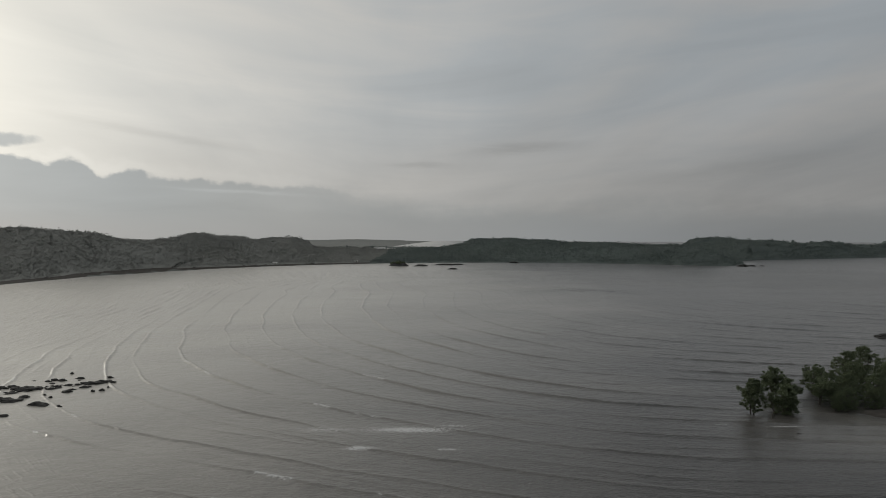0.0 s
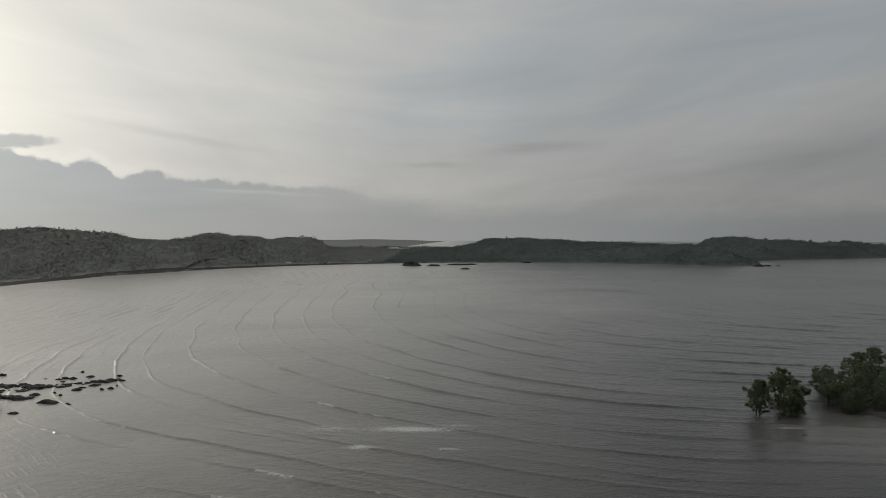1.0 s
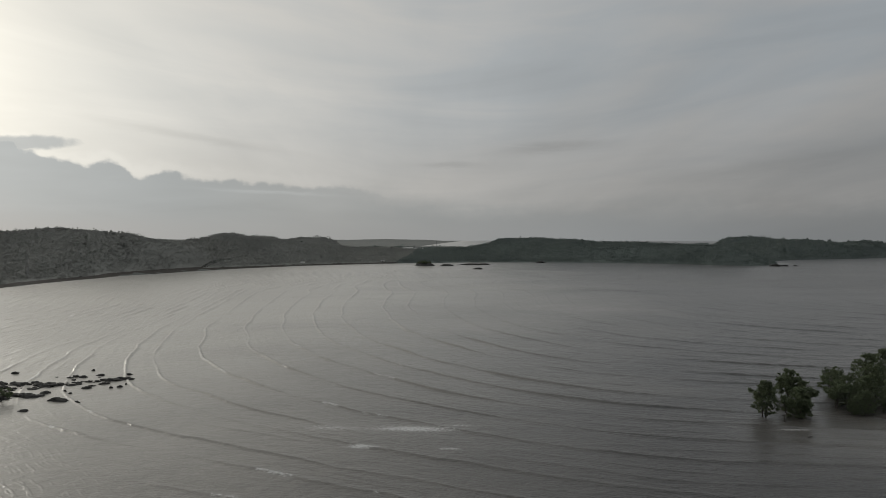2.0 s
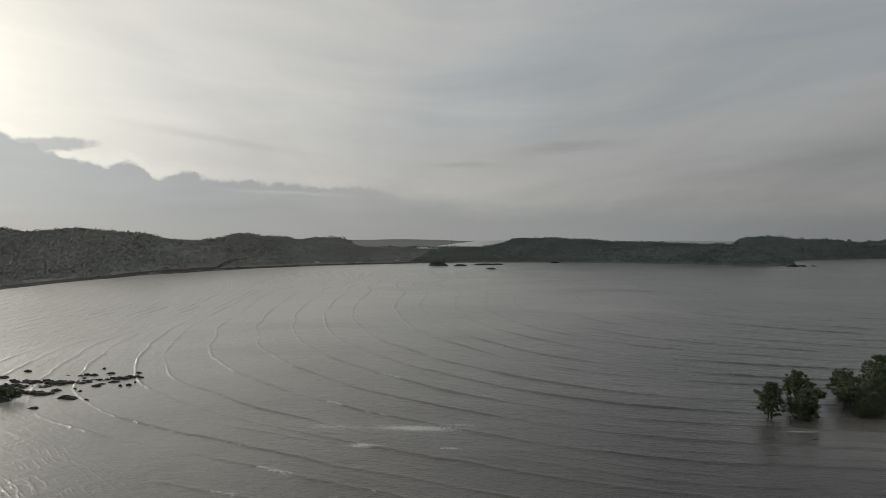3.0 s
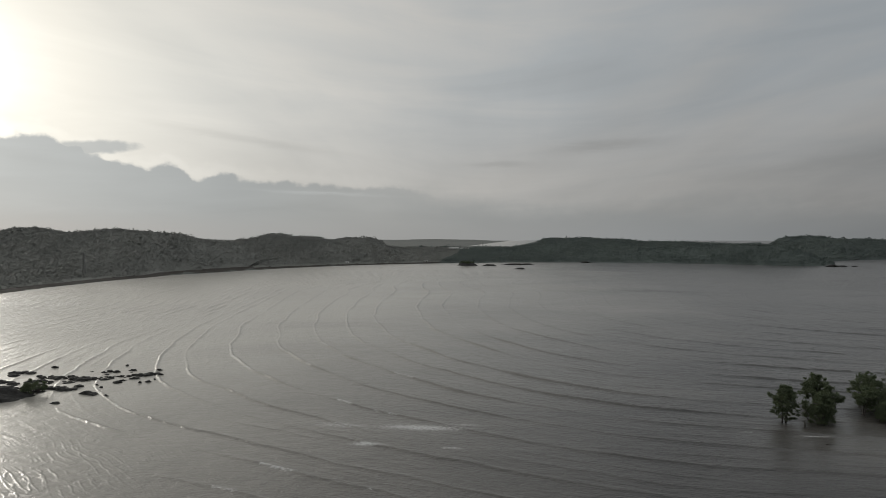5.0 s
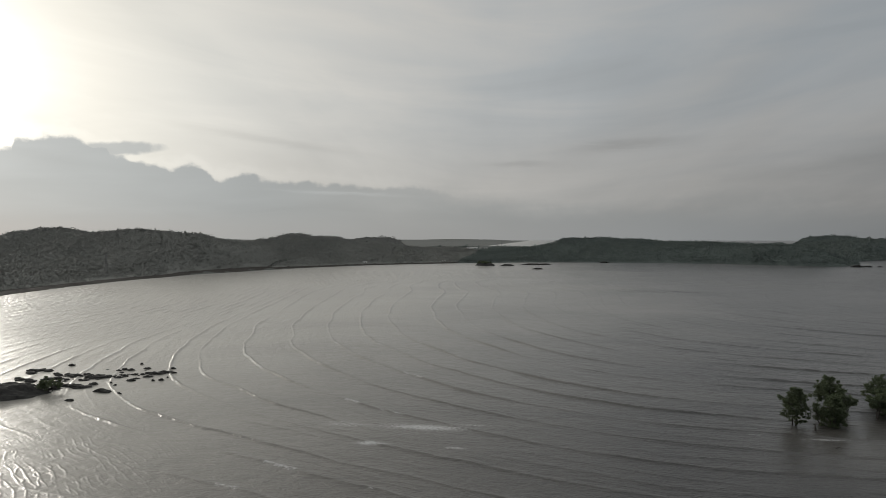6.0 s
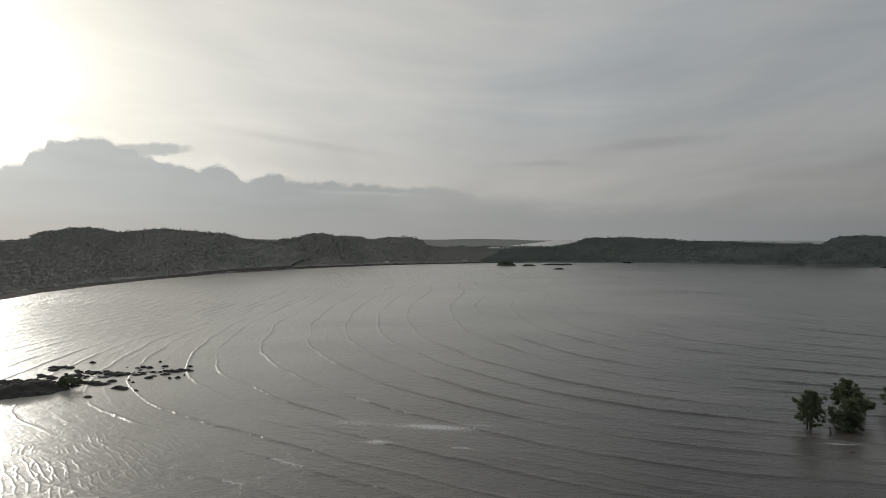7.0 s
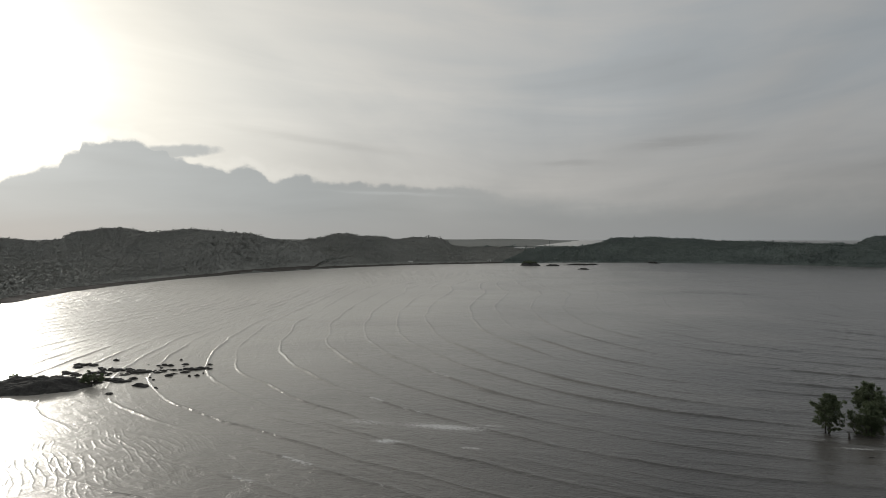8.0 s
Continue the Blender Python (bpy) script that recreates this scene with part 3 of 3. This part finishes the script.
build_beach()


# ---------- rocks ----------
def rock_mesh(seed, flat=0.4, sub=3, rough=0.55):
    """A weathered boulder, broken along beds, its foot under water."""
    bm = bmesh.new()
    bmesh.ops.create_icosphere(bm, subdivisions=sub, radius=1.0)
    noise.seed_set(seed)
    off = Vector((seed * 1.7, seed * 0.3, 0))
    for v in bm.verts:
        d = v.co.normalized()
        r = 1 + rough * noise.noise(d * 1.3 + off) + 0.4 * rough * noise.noise(d * 3.1 + off) + 0.26 * noise.noise(d * 7 + off) + 0.14 * noise.noise(d * 15 + off)
        v.co = d * r
        ledge = round(v.co.z * 3.2) / 3.2
        v.co.z = (0.55 * v.co.z + 0.45 * ledge) * flat
    me = bpy.data.meshes.new("rock")
    bm.to_mesh(me)
    bm.free()
    me.materials.append(ROCK)
    return me


ROCKS = [rock_mesh(i + 1, 0.34 + 0.05 * (i % 3)) for i in range(7)]
rock_rng = random.Random(5)


def rock(x, y, long, wide, tall, turn=0.0, label="low dark wet rock awash in the silty water", group="shoal rocks"):
    ob = new("rock", rock_rng.choice(ROCKS))
    ob.matrix_world = Matrix.LocRotScale((x, y, 0.05 * tall), Euler((0, 0, radians(turn))), (long / 2 * 0.92, wide / 2, tall * 2.1))
    return tagged(ob, label, "rock", group)


def rock_patch(x, y, spread_x, spread_y, count, size, turn=12):
    """Scattered stones: a few long ones, many small."""
    for i in range(count):
        u, v = rock_rng.gauss(0, 0.5) * spread_x, rock_rng.gauss(0, 0.5) * spread_y
        c, s_ = math.cos(radians(turn)), math.sin(radians(turn))
        k = size * math.exp(rock_rng.gauss(-0.35, 0.45))
        rock(x + u * c - v * s_, y + u * s_ + v * c, k * 1.5, k * rock_rng.uniform(0.6, 1.0), k * rock_rng.uniform(0.16, 0.3), turn + rock_rng.uniform(-35, 35))


# the shoal off the rocky spit
INNER_SHOAL = ((-114.8, 156.7, 13.4, 8.3), (-130.3, 174.1, 7.7, 6.8), (-130.3, 170.7, 3.4, 3.3), (-128.0, 163.8, 2.9, 2.4), (-129.2, 156.8, 3.2, 3.0), (-124.6, 157.7, 4.8, 3.7), (-119.8, 170.2, 6.1, 7.0), (-112.2, 170.1, 11.6, 9.0), (-105.8, 168.9, 5.9, 3.6), (-126.6, 183.0, 2.2, 1.8), (-107.5, 157.4, 3.8, 4.0), (-104.0, 156.7, 4.8, 4.5), (-102.5, 160.5, 2.6, 2.6), (-96.4, 143.6, 2.4, 2.2), (-94.6, 153.2, 3.5, 2.9), (-88.9, 151.8, 1.4, 1.1), (-95.3, 166.3, 2.6, 3.3), (-105.0, 179.0, 5.3, 3.1))
OUTER_SHOAL = ((-107.0, 177.8, 1.6, 2.3), (-100.4, 181.7, 2.4, 3.1), (-92.9, 183.1, 2.0, 3.0), (-94.2, 176.0, 5.8, 4.3), (-91.1, 177.5, 5.4, 2.8), (-93.5, 171.3, 2.7, 2.0), (-89.1, 166.8, 1.1, 1.3), (-87.3, 167.9, 1.5, 1.3), (-100.9, 171.5, 1.6, 1.4), (-98.9, 173.5, 1.6, 1.4), (-87.3, 171.0, 0.7, 1.3), (-96.0, 160.4, 0.9, 1.3), (-98.8, 162.7, 0.9, 1.3), (-106.3, 187.9, 1.0, 1.6), (-117.9, 165.0, 5.2, 4.5), (-123.6, 161.6, 6.0, 3.8), (-109.1, 153.7, 3.3, 2.6))
for x, y, long, wide in INNER_SHOAL + OUTER_SHOAL:
    # a broad ledge is broken into several stones
    pieces = max(1, round(long / 2.2))
    for i in range(pieces):
        off = (i + 0.5) / pieces - 0.5
        size = long if pieces == 1 else rock_rng.uniform(2.2, 4.2)
        rock(x + off * long * 0.85, y + off * long * 0.1 + rock_rng.uniform(-0.22, 0.22) * wide * (pieces > 1), size, min(size, wide) * rock_rng.uniform(0.5, 0.8), rock_rng.uniform(0.3, 0.42) + 0.07 * min(size, 6), rock_rng.uniform(-15, 15),
             "dark wet rock of a broken ledge in shallow water" if pieces > 1 else "low dark wet rock awash in the silty water")
rock_patch(-96, 176, 9, 5, 13, 0.8)
rock_patch(-104, 171, 9, 6, 15, 0.9)
rock_patch(-114, 164, 9, 5, 20, 1.3)
rock_patch(-121, 153, 9, 3.5, 14, 1.5)


def mound(name, x, y, long, wide, tall, turn, mat, label, category, seed, res=84):
    """A low bank of sand or rock: an uneven dome with its foot under water."""
    c, s_ = math.cos(radians(turn)), math.sin(radians(turn))
    g = np.linspace(-1, 1, res)
    u, v = np.meshgrid(g, g)
    edge = np.hypot(u, v) + 0.5 * (vfbm(u * 2.2 + seed * 3.3 + 9, v * 2.2 + 9, seed) - 0.5)
    z = tall * (1 - sstep(0.35, 1.0, edge)) * (0.55 + 0.9 * vfbm(u * 6 + 20 + seed, v * 6 + 20, seed + 2, 5)) - 0.5
    px, py = u * long / 2, v * wide / 2
    k = np.arange(res * res).reshape(res, res)
    faces = np.stack([k[:-1, :-1], k[:-1, 1:], k[1:, 1:], k[1:, :-1]], -1).reshape(-1, 4)
    verts = np.stack([x + px * c - py * s_, y + px * s_ + py * c, z], -1).reshape(-1, 3)
    return tagged(new(name, mesh_arrays(name, verts, faces, mat)), label, category)


mound("rocky_spit", -121.5, 145.0, 37, 21, 2.5, 20, ROCK, "dark bouldery rock spit running out from a sand bar", "rock", 3)
mound("sand_bar", -152, 133, 62, 11, 1.4, 22, SAND, "low wet brown sand bar behind the rock spit", "sand bar", 4)
mound("sand_bar", 109, 147, 46, 14, 1.0, 3, SAND, "low wet brown sand bar under the mangroves", "sand bar", 6)
mound("far_island", 1415, 1963, 300, 200, 26, 0, CANOPY, "far low wooded island beyond the outer headland", "island", 6)
mound("islet", -58, 853, 36, 28, 4.0, 0, ROCK, "low dark rocky islet topped with scrub", "islet", 2)
mound("islet", 12, 768, 18, 10, 2.4, 5, ROCK, "low dark bare reef rock far out in the bay", "islet", 5)
mound("islet", 10, 884, 60, 14, 2.4, 0, ROCK, "long low dark reef rock near the far shore", "islet", 1)
mound("islet", -28, 850, 26, 12, 2.6, 0, ROCK, "small low dark reef rock beside the scrubby islet", "islet", 7)
for x, y, k in ((176, 261, 4.5), (181, 262, 5), (172, 256, 2.4), (186, 266, 6), (178, 246, 2.2), (184, 250, 3), (398, 872, 9), (412, 876, 7), (426, 878, 5), (104, 953, 10)):
    rock(x, y, k * 1.6, k, k * 0.3, rock_rng.uniform(-20, 20), "dark rock lapped by white surf", "outlying rocks")


# ---------- mangroves ----------
def tube(bm, points, r0, r1, sides=6):
    """A tapered limb along points."""
    rings = []
    for i, p in enumerate(points):
        p = Vector(p)
        way = (Vector(points[min(i + 1, len(points) - 1)]) - Vector(points[max(i - 1, 0)])).normalized()
        a = way.orthogonal().normalized()
        b = way.cross(a)
        r = r0 + (r1 - r0) * i / (len(points) - 1)
        rings.append([bm.verts.new(p + (a * math.cos(t) + b * math.sin(t)) * r) for t in (2 * math.pi * k / sides for k in range(sides))])
    for lo, hi in zip(rings, rings[1:]):
        for k in range(sides):
            bm.faces.new((lo[k], lo[(k + 1) % sides], hi[(k + 1) % sides], hi[k]))
    bm.faces.new(rings[-1])


def mangrove(name, seed, tall, wide, clumps, leaves, low=0.25, stems=3, lean=(0.0, 0.0), label="", leaf=1.0, green=None):
    """A mangrove: several leaning stems, forked limbs, and a ragged crown of leaf clumps with gaps."""
    rng = random.Random(seed)
    root = new(name)
    ends = []
    for i in range(stems):
        bm = bmesh.new()
        a = 2 * math.pi * (i + rng.random() * 0.6) / stems
        out = wide * rng.uniform(0.12, 0.3)
        foot = Vector((math.cos(a) * 0.25 * stems * 0.4, math.sin(a) * 0.25 * stems * 0.4, -0.6))
        top = Vector((math.cos(a) * out + lean[0], math.sin(a) * out + lean[1], tall * rng.uniform(0.55, 0.72)))
        mid = foot.lerp(top, 0.5) + Vector((rng.uniform(-0.3, 0.3), rng.uniform(-0.3, 0.3), -0.2))
        tube(bm, [foot, foot.lerp(mid, 0.5), mid, mid.lerp(top, 0.5) + Vector((rng.uniform(-0.2, 0.2), 0, 0)), top], 0.16, 0.05)
        for j in range(6):
            start = foot.lerp(top, rng.uniform(0.35, 0.98))
            b = rng.uniform(0, 2 * math.pi)
            reach = wide * rng.uniform(0.18, 0.42)
            tip = start + Vector((math.cos(b) * reach, math.sin(b) * reach, tall * rng.uniform(0.06, 0.24)))
            tube(bm, [start, start.lerp(tip, 0.5) + Vector((0, 0, 0.15)), tip], 0.06, 0.02, 5)
            ends.append(tip)
        part("trunk", bm, BARK, root)
    # leaf clumps at the limb ends and scattered through an uneven crown
    centres = list(ends)
    while len(centres) < clumps:
        h = rng.random()
        girth = wide * 0.5 * (0.55 + 0.45 * math.sin(math.pi * min(1, 0.25 + 0.75 * h))) * (0.6 if h > 0.85 else 1)
        a, r = rng.uniform(0, 2 * math.pi), girth * math.sqrt(rng.random())
        centres.append(Vector((math.cos(a) * r + lean[0] * h, math.sin(a) * r + lean[1] * h, tall * (low + (1 - low) * h * 0.97))))
    nrng = np.random.default_rng(seed)
    per = leaves // len(centres)
    c = np.repeat(np.array([p[:] for p in centres]), per, axis=0)
    n = len(c)
    size = np.repeat(nrng.uniform(0.22, 0.55, len(centres)), per)[:, None]
    offs = nrng.normal(0, 1, (n, 3)) * size * (0.62, 0.62, 0.42)
    p = c + offs
    p[:, 2] = np.maximum(p[:, 2], 0.12 + 0.3 * nrng.random(n))
    q = nrng.normal(0, 1, (n, 3)) + (0, 0, 0.6)
    q /= np.linalg.norm(q, axis=1)[:, None]
    w = np.cross(q, nrng.normal(0, 1, (n, 3)))
    w /= np.linalg.norm(w, axis=1)[:, None]
    f = np.cross(q, w)
    ln = nrng.uniform(0.13, 0.26, (n, 1)) * leaf
    verts = np.stack([p - f * ln, p + w * ln * 0.5 + q * 0.02, p + f * ln, p - w * ln * 0.5 + q * 0.02], 1).reshape(-1, 3)
    me = mesh_arrays("crown", verts, np.arange(n * 4).reshape(-1, 4), green or LEAF, False)
    crown = new("crown", me)
    crown.parent = root
    return tagged(root, label or "green mangrove tree standing in shallow brown water", "mangrove tree", "mangroves by the sand bar")


MANGROVES = ((69.6, 147.2, 8.0, 5.4, 120, 8500, 0.07, 4, (0.3, 0), "slender green mangrove standing in shallow brown water"),
             (83.8, 165.0, 7.0, 6.2, 130, 9500, 0.1, 4, (-0.5, 0.2), "tall green mangrove rooted behind a lower bush"),
             (77.2, 147.4, 6.6, 5.0, 130, 9500, 0.0, 4, (0.2, 0), "dense green mangrove bush with leaves down to the water"),
             (83.0, 156.0, 6.2, 5.0, 40, 3600, 0.3, 3, (-0.4, 0), "thin open mangrove leaning over shallow water"),
             (75.4, 147.4, 4.6, 2.2, 12, 900, 0.6, 1, (-1.3, 0), "small leaning mangrove with a thin dark trunk"),
             (89.4, 155.5, 6.6, 5.0, 40, 3800, 0.42, 2, (0.6, 0), "leaning mangrove with a bare dark trunk"))
for i, (x, y, tall, wide, clumps, leaves, low, stems, lean, label) in enumerate(MANGROVES):
    tree_ob = mangrove("mangrove_tree", 11 + i, tall, wide, clumps, leaves, low, stems, lean, label)
    tree_ob.matrix_world = pose(x, y, 0)
broad_tree = mangrove("mangrove_tree", 31, 9.0, 9.0, 200, 7600, 0.03, 4, (0, 0), "broad green mangrove crowded on the sand bar")
broad_tree.matrix_world = pose(93.6, 151.0, 0.1) @ Matrix.Scale(0.58, 4)
open_tree = mangrove("mangrove_tree", 37, 8.2, 7.0, 70, 6000, 0.15, 4, (-0.6, 0), "open green mangrove at the edge of the sand bar")
open_tree.matrix_world = pose(100.5, 175.5, 0) @ Matrix.Scale(0.74, 4)
for x, y, turn, k in ((97.5, 158, 70, 0.78), (104, 166, 140, 0.9), (103.5, 156, 215, 0.8), (111, 163, 300, 0.92), (110, 178, 20, 0.98), (118, 172, 100, 1.0), (117, 182, 250, 1.05), (110, 154, 170, 0.8), (124, 166, 60, 1.0), (100, 151.5, 330, 0.55), (95.0, 161, 15, 0.72), (92.6, 156.5, 95, 0.6), (91.0, 149.8, 190, 0.45)):
    copy_thing(broad_tree, pose(x, y, 0.1, 0, 0, turn) @ Matrix.Scale(k / 0.58, 4))
for x, y, turn, k in ((94.5, 167, 120, 0.85), (90.0, 149.5, 200, 0.45)):
    copy_thing(open_tree, pose(x, y, 0, 0, 0, turn) @ Matrix.Scale(k / 0.74, 4))
scrub = mangrove("mangrove_bush", 53, 4.2, 5.0, 26, 2600, 0.1, 3, (0, 0), "low dark mangrove bush rooted among wet rocks")
scrub.matrix_world = pose(-108.2, 151.4, 0)
copy_thing(scrub, pose(-110.8, 153.1, 0, 0, 0, 90) @ Matrix.Scale(0.62, 4))
copy_thing(scrub, pose(-132, 150, 0.8, 0, 0, 200) @ Matrix.Scale(0.45, 4))


# ---------- small things ----------
def bar(bm, a, b, w):
    """A square bar from a to b."""
    a, b = Vector(a), Vector(b)
    way = (b - a).normalized()
    u = way.orthogonal().normalized() * w / 2
    v = way.cross(u.normalized()) * w / 2
    lo = [bm.verts.new(a + p) for p in (u + v, u - v, -u - v, -u + v)]
    hi = [bm.verts.new(b + p) for p in (u + v, u - v, -u - v, -u + v)]
    for k in range(4):
        bm.faces.new((lo[k], lo[(k + 1) % 4], hi[(k + 1) % 4], hi[k]))
    bm.faces.new(lo[::-1])
    bm.faces.new(hi)


def lattice_mast(x, y, z, tall, wide, label):
    root = new("radio_mast")
    for i in range(4):
        a = math.pi / 4 + i * math.pi / 2
        c, s_ = math.cos(a) * wide / 2, math.sin(a) * wide / 2
        bm = bmesh.new()
        bar(bm, (c, s_, 0), (c * 0.35, s_ * 0.35, tall), 0.17)
        part("leg", bm, STEEL, root, smooth=False)
    bays = 9
    for i in range(bays):
        bm = bmesh.new()
        for k in range(4):
            pts = []
            for level, turn in ((i, k), (i + 1, k + 1), (i + 1, k)):
                f = (1 - 0.65 * level / bays) * wide / 2
                a = math.pi / 4 + turn * math.pi / 2
                pts.append((math.cos(a) * f, math.sin(a) * f, tall * level / bays))
            bar(bm, pts[0], pts[1], 0.07)
            bar(bm, pts[1], pts[2], 0.07)
        part("bracing", bm, STEEL, root, smooth=False)
    bm = bmesh.new()
    bar(bm, (0, 0, tall), (0, 0, tall + 4), 0.14)
    part("aerial", bm, STEEL, root, smooth=False)
    root.matrix_world = pose(x, y, z)
    return tagged(root, label, "mast")


def ground_at(x, y):
    z, d = land_height(np.array([x]), np.array([y]))
    return float((z - 1.5 * sstep(10, 40, d))[0])


lattice_mast(-376, 546, ground_at(-376, 546), 23, 3.2, "tall pale steel lattice mast among the trees behind the beach")
lattice_mast(-88, 1700, ground_at(-88, 1700), 24, 4.0, "distant thin steel lattice mast on the wooded plain")


def hut(x, y, long, wide, tall, turn, label):
    root = new("hut")
    bm = bmesh.new()
    bmesh.ops.create_cube(bm, size=1.0, matrix=Matrix.LocRotScale((0, 0, tall / 2 - 0.5), None, (long, wide, tall + 1)))
    part("wall", bm, LIMEWASH, root, smooth=False)
    bm = bmesh.new()
    e, r = 0.6, tall + wide * 0.3
    v = [bm.verts.new(p) for p in ((-long / 2 - e, -wide / 2 - e, tall - 0.1), (long / 2 + e, -wide / 2 - e, tall - 0.1), (long / 2 + e, wide / 2 + e, tall - 0.1), (-long / 2 - e, wide / 2 + e, tall - 0.1),
                                   (-long / 2 - e, 0, r), (long / 2 + e, 0, r))]
    for f in ((0, 1, 5, 4), (2, 3, 4, 5), (0, 4, 3), (1, 2, 5), (3, 2, 1, 0)):
        bm.faces.new([v[k] for k in f])
    part("roof", bm, RUST, root, smooth=False)
    bm = bmesh.new()
    bmesh.ops.create_cube(bm, size=1.0, matrix=Matrix.LocRotScale((long * 0.1, -wide / 2 - 0.02, 1.0), None, (1.0, 0.12, 2.0)))
    part("door", bm, BARK, root, smooth=False)
    root.matrix_world = pose(x, y, ground_at(x, y), 0, 0, turn)
    return tagged(root, label, "hut")


hut(-150, 1560, 26, 12, 7, 10, "distant pale shed with a sheet roof on the plain")
hut(-125, 1590, 20, 10, 6, -15, "distant pale building with a sheet roof on the plain")
hut(-20, 1500, 18, 10, 6, 5, "distant pale building with a sheet roof on the plain")
hut(-222, 868, 5, 4, 2.2, 30, "small pale beach hut under shore trees")
hut(-124, 936, 5, 4, 2.2, 12, "small pale beach hut under shore trees")

# the post and the drifted branch off the mangroves
bm = bmesh.new()
tube(bm, [(0, 0, -0.6), (0.05, 0, 0.5), (-0.05, 0.03, 1.5)], 0.28, 0.10, 7)
tube(bm, [(-0.45, 0, 1.35), (0, 0.02, 1.5), (0.45, 0, 1.42)], 0.10, 0.06, 5)
stump = part("mooring_post", bm, BARK, None, "weathered dark wooden post standing in shallow water")
stump.matrix_world = pose(72.3, 143.5, 0)
tagged(stump, category="post")
bm = bmesh.new()
tube(bm, [(-1.0, 0, 0.05), (-0.2, 0.1, 0.25), (0.6, 0, 0.2), (1.2, 0.2, 0.05)], 0.18, 0.06, 6)
tube(bm, [(0.1, 0.1, 0.22), (0.5, 0.4, 0.5)], 0.07, 0.03, 5)
drift = part("driftwood", bm, BARK, None, "short dark drifted branch lying in shallow water")
drift.matrix_world = pose(72.2, 132.4, 0, 0, 0, 20) @ Matrix.Scale(0.6, 4)
tagged(drift, category="driftwood")

# scrub on the islet
for x, y, k, turn in ((-62, 853, 1.5, 0), (-57, 852, 1.6, 80), (-52, 855, 1.3, 150), (-66, 857, 1.1, 220), (-60, 860, 1.5, 40), (-54, 861, 1.3, 300)):
    copy_thing(scrub, pose(x, y, 1.5, 0, 0, turn) @ Matrix.Scale(k, 4))
copy_thing(open_tree, pose(104.9, 189, 0, 0, 0, 10) @ Matrix.Scale(0.5, 4))
# trees that stand clear of the canopy on the skyline
tall_tree = mangrove("forest_tree", 71, 9.0, 8.0, 44, 900, 0.45, 2, (0.5, 0), "tall dark tree standing clear of the forest canopy", 2.2, CANOPY)
tagged(tall_tree, category="tree", group="emergent forest trees")
tall_tree.matrix_world = pose(748, 1330, ground_at(748, 1330)) @ Matrix.Scale(0.9, 4)
stand = random.Random(9)
for breadth, crest in (RIDGES[0], RIDGES[1], RIDGES[2], RIDGES[-1]):
    for (ax, ay, ah), (bx, by, bh) in zip(crest, crest[1:]):
        for k in range(2 if ax > 400 else 1):
            f = stand.random()
            x, y = ax + (bx - ax) * f + stand.uniform(-9, 9), ay + (by - ay) * f + stand.uniform(-9, 9)
            if coast_distance(np.array([x]), np.array([y]))[0] > 8:
                copy_thing(tall_tree, pose(x, y, ground_at(x, y) - 0.5, 0, 0, stand.uniform(0, 360)) @ Matrix.Scale(stand.uniform(0.5, 0.8) * (1.25 if ax > 400 else 1.0), 4))
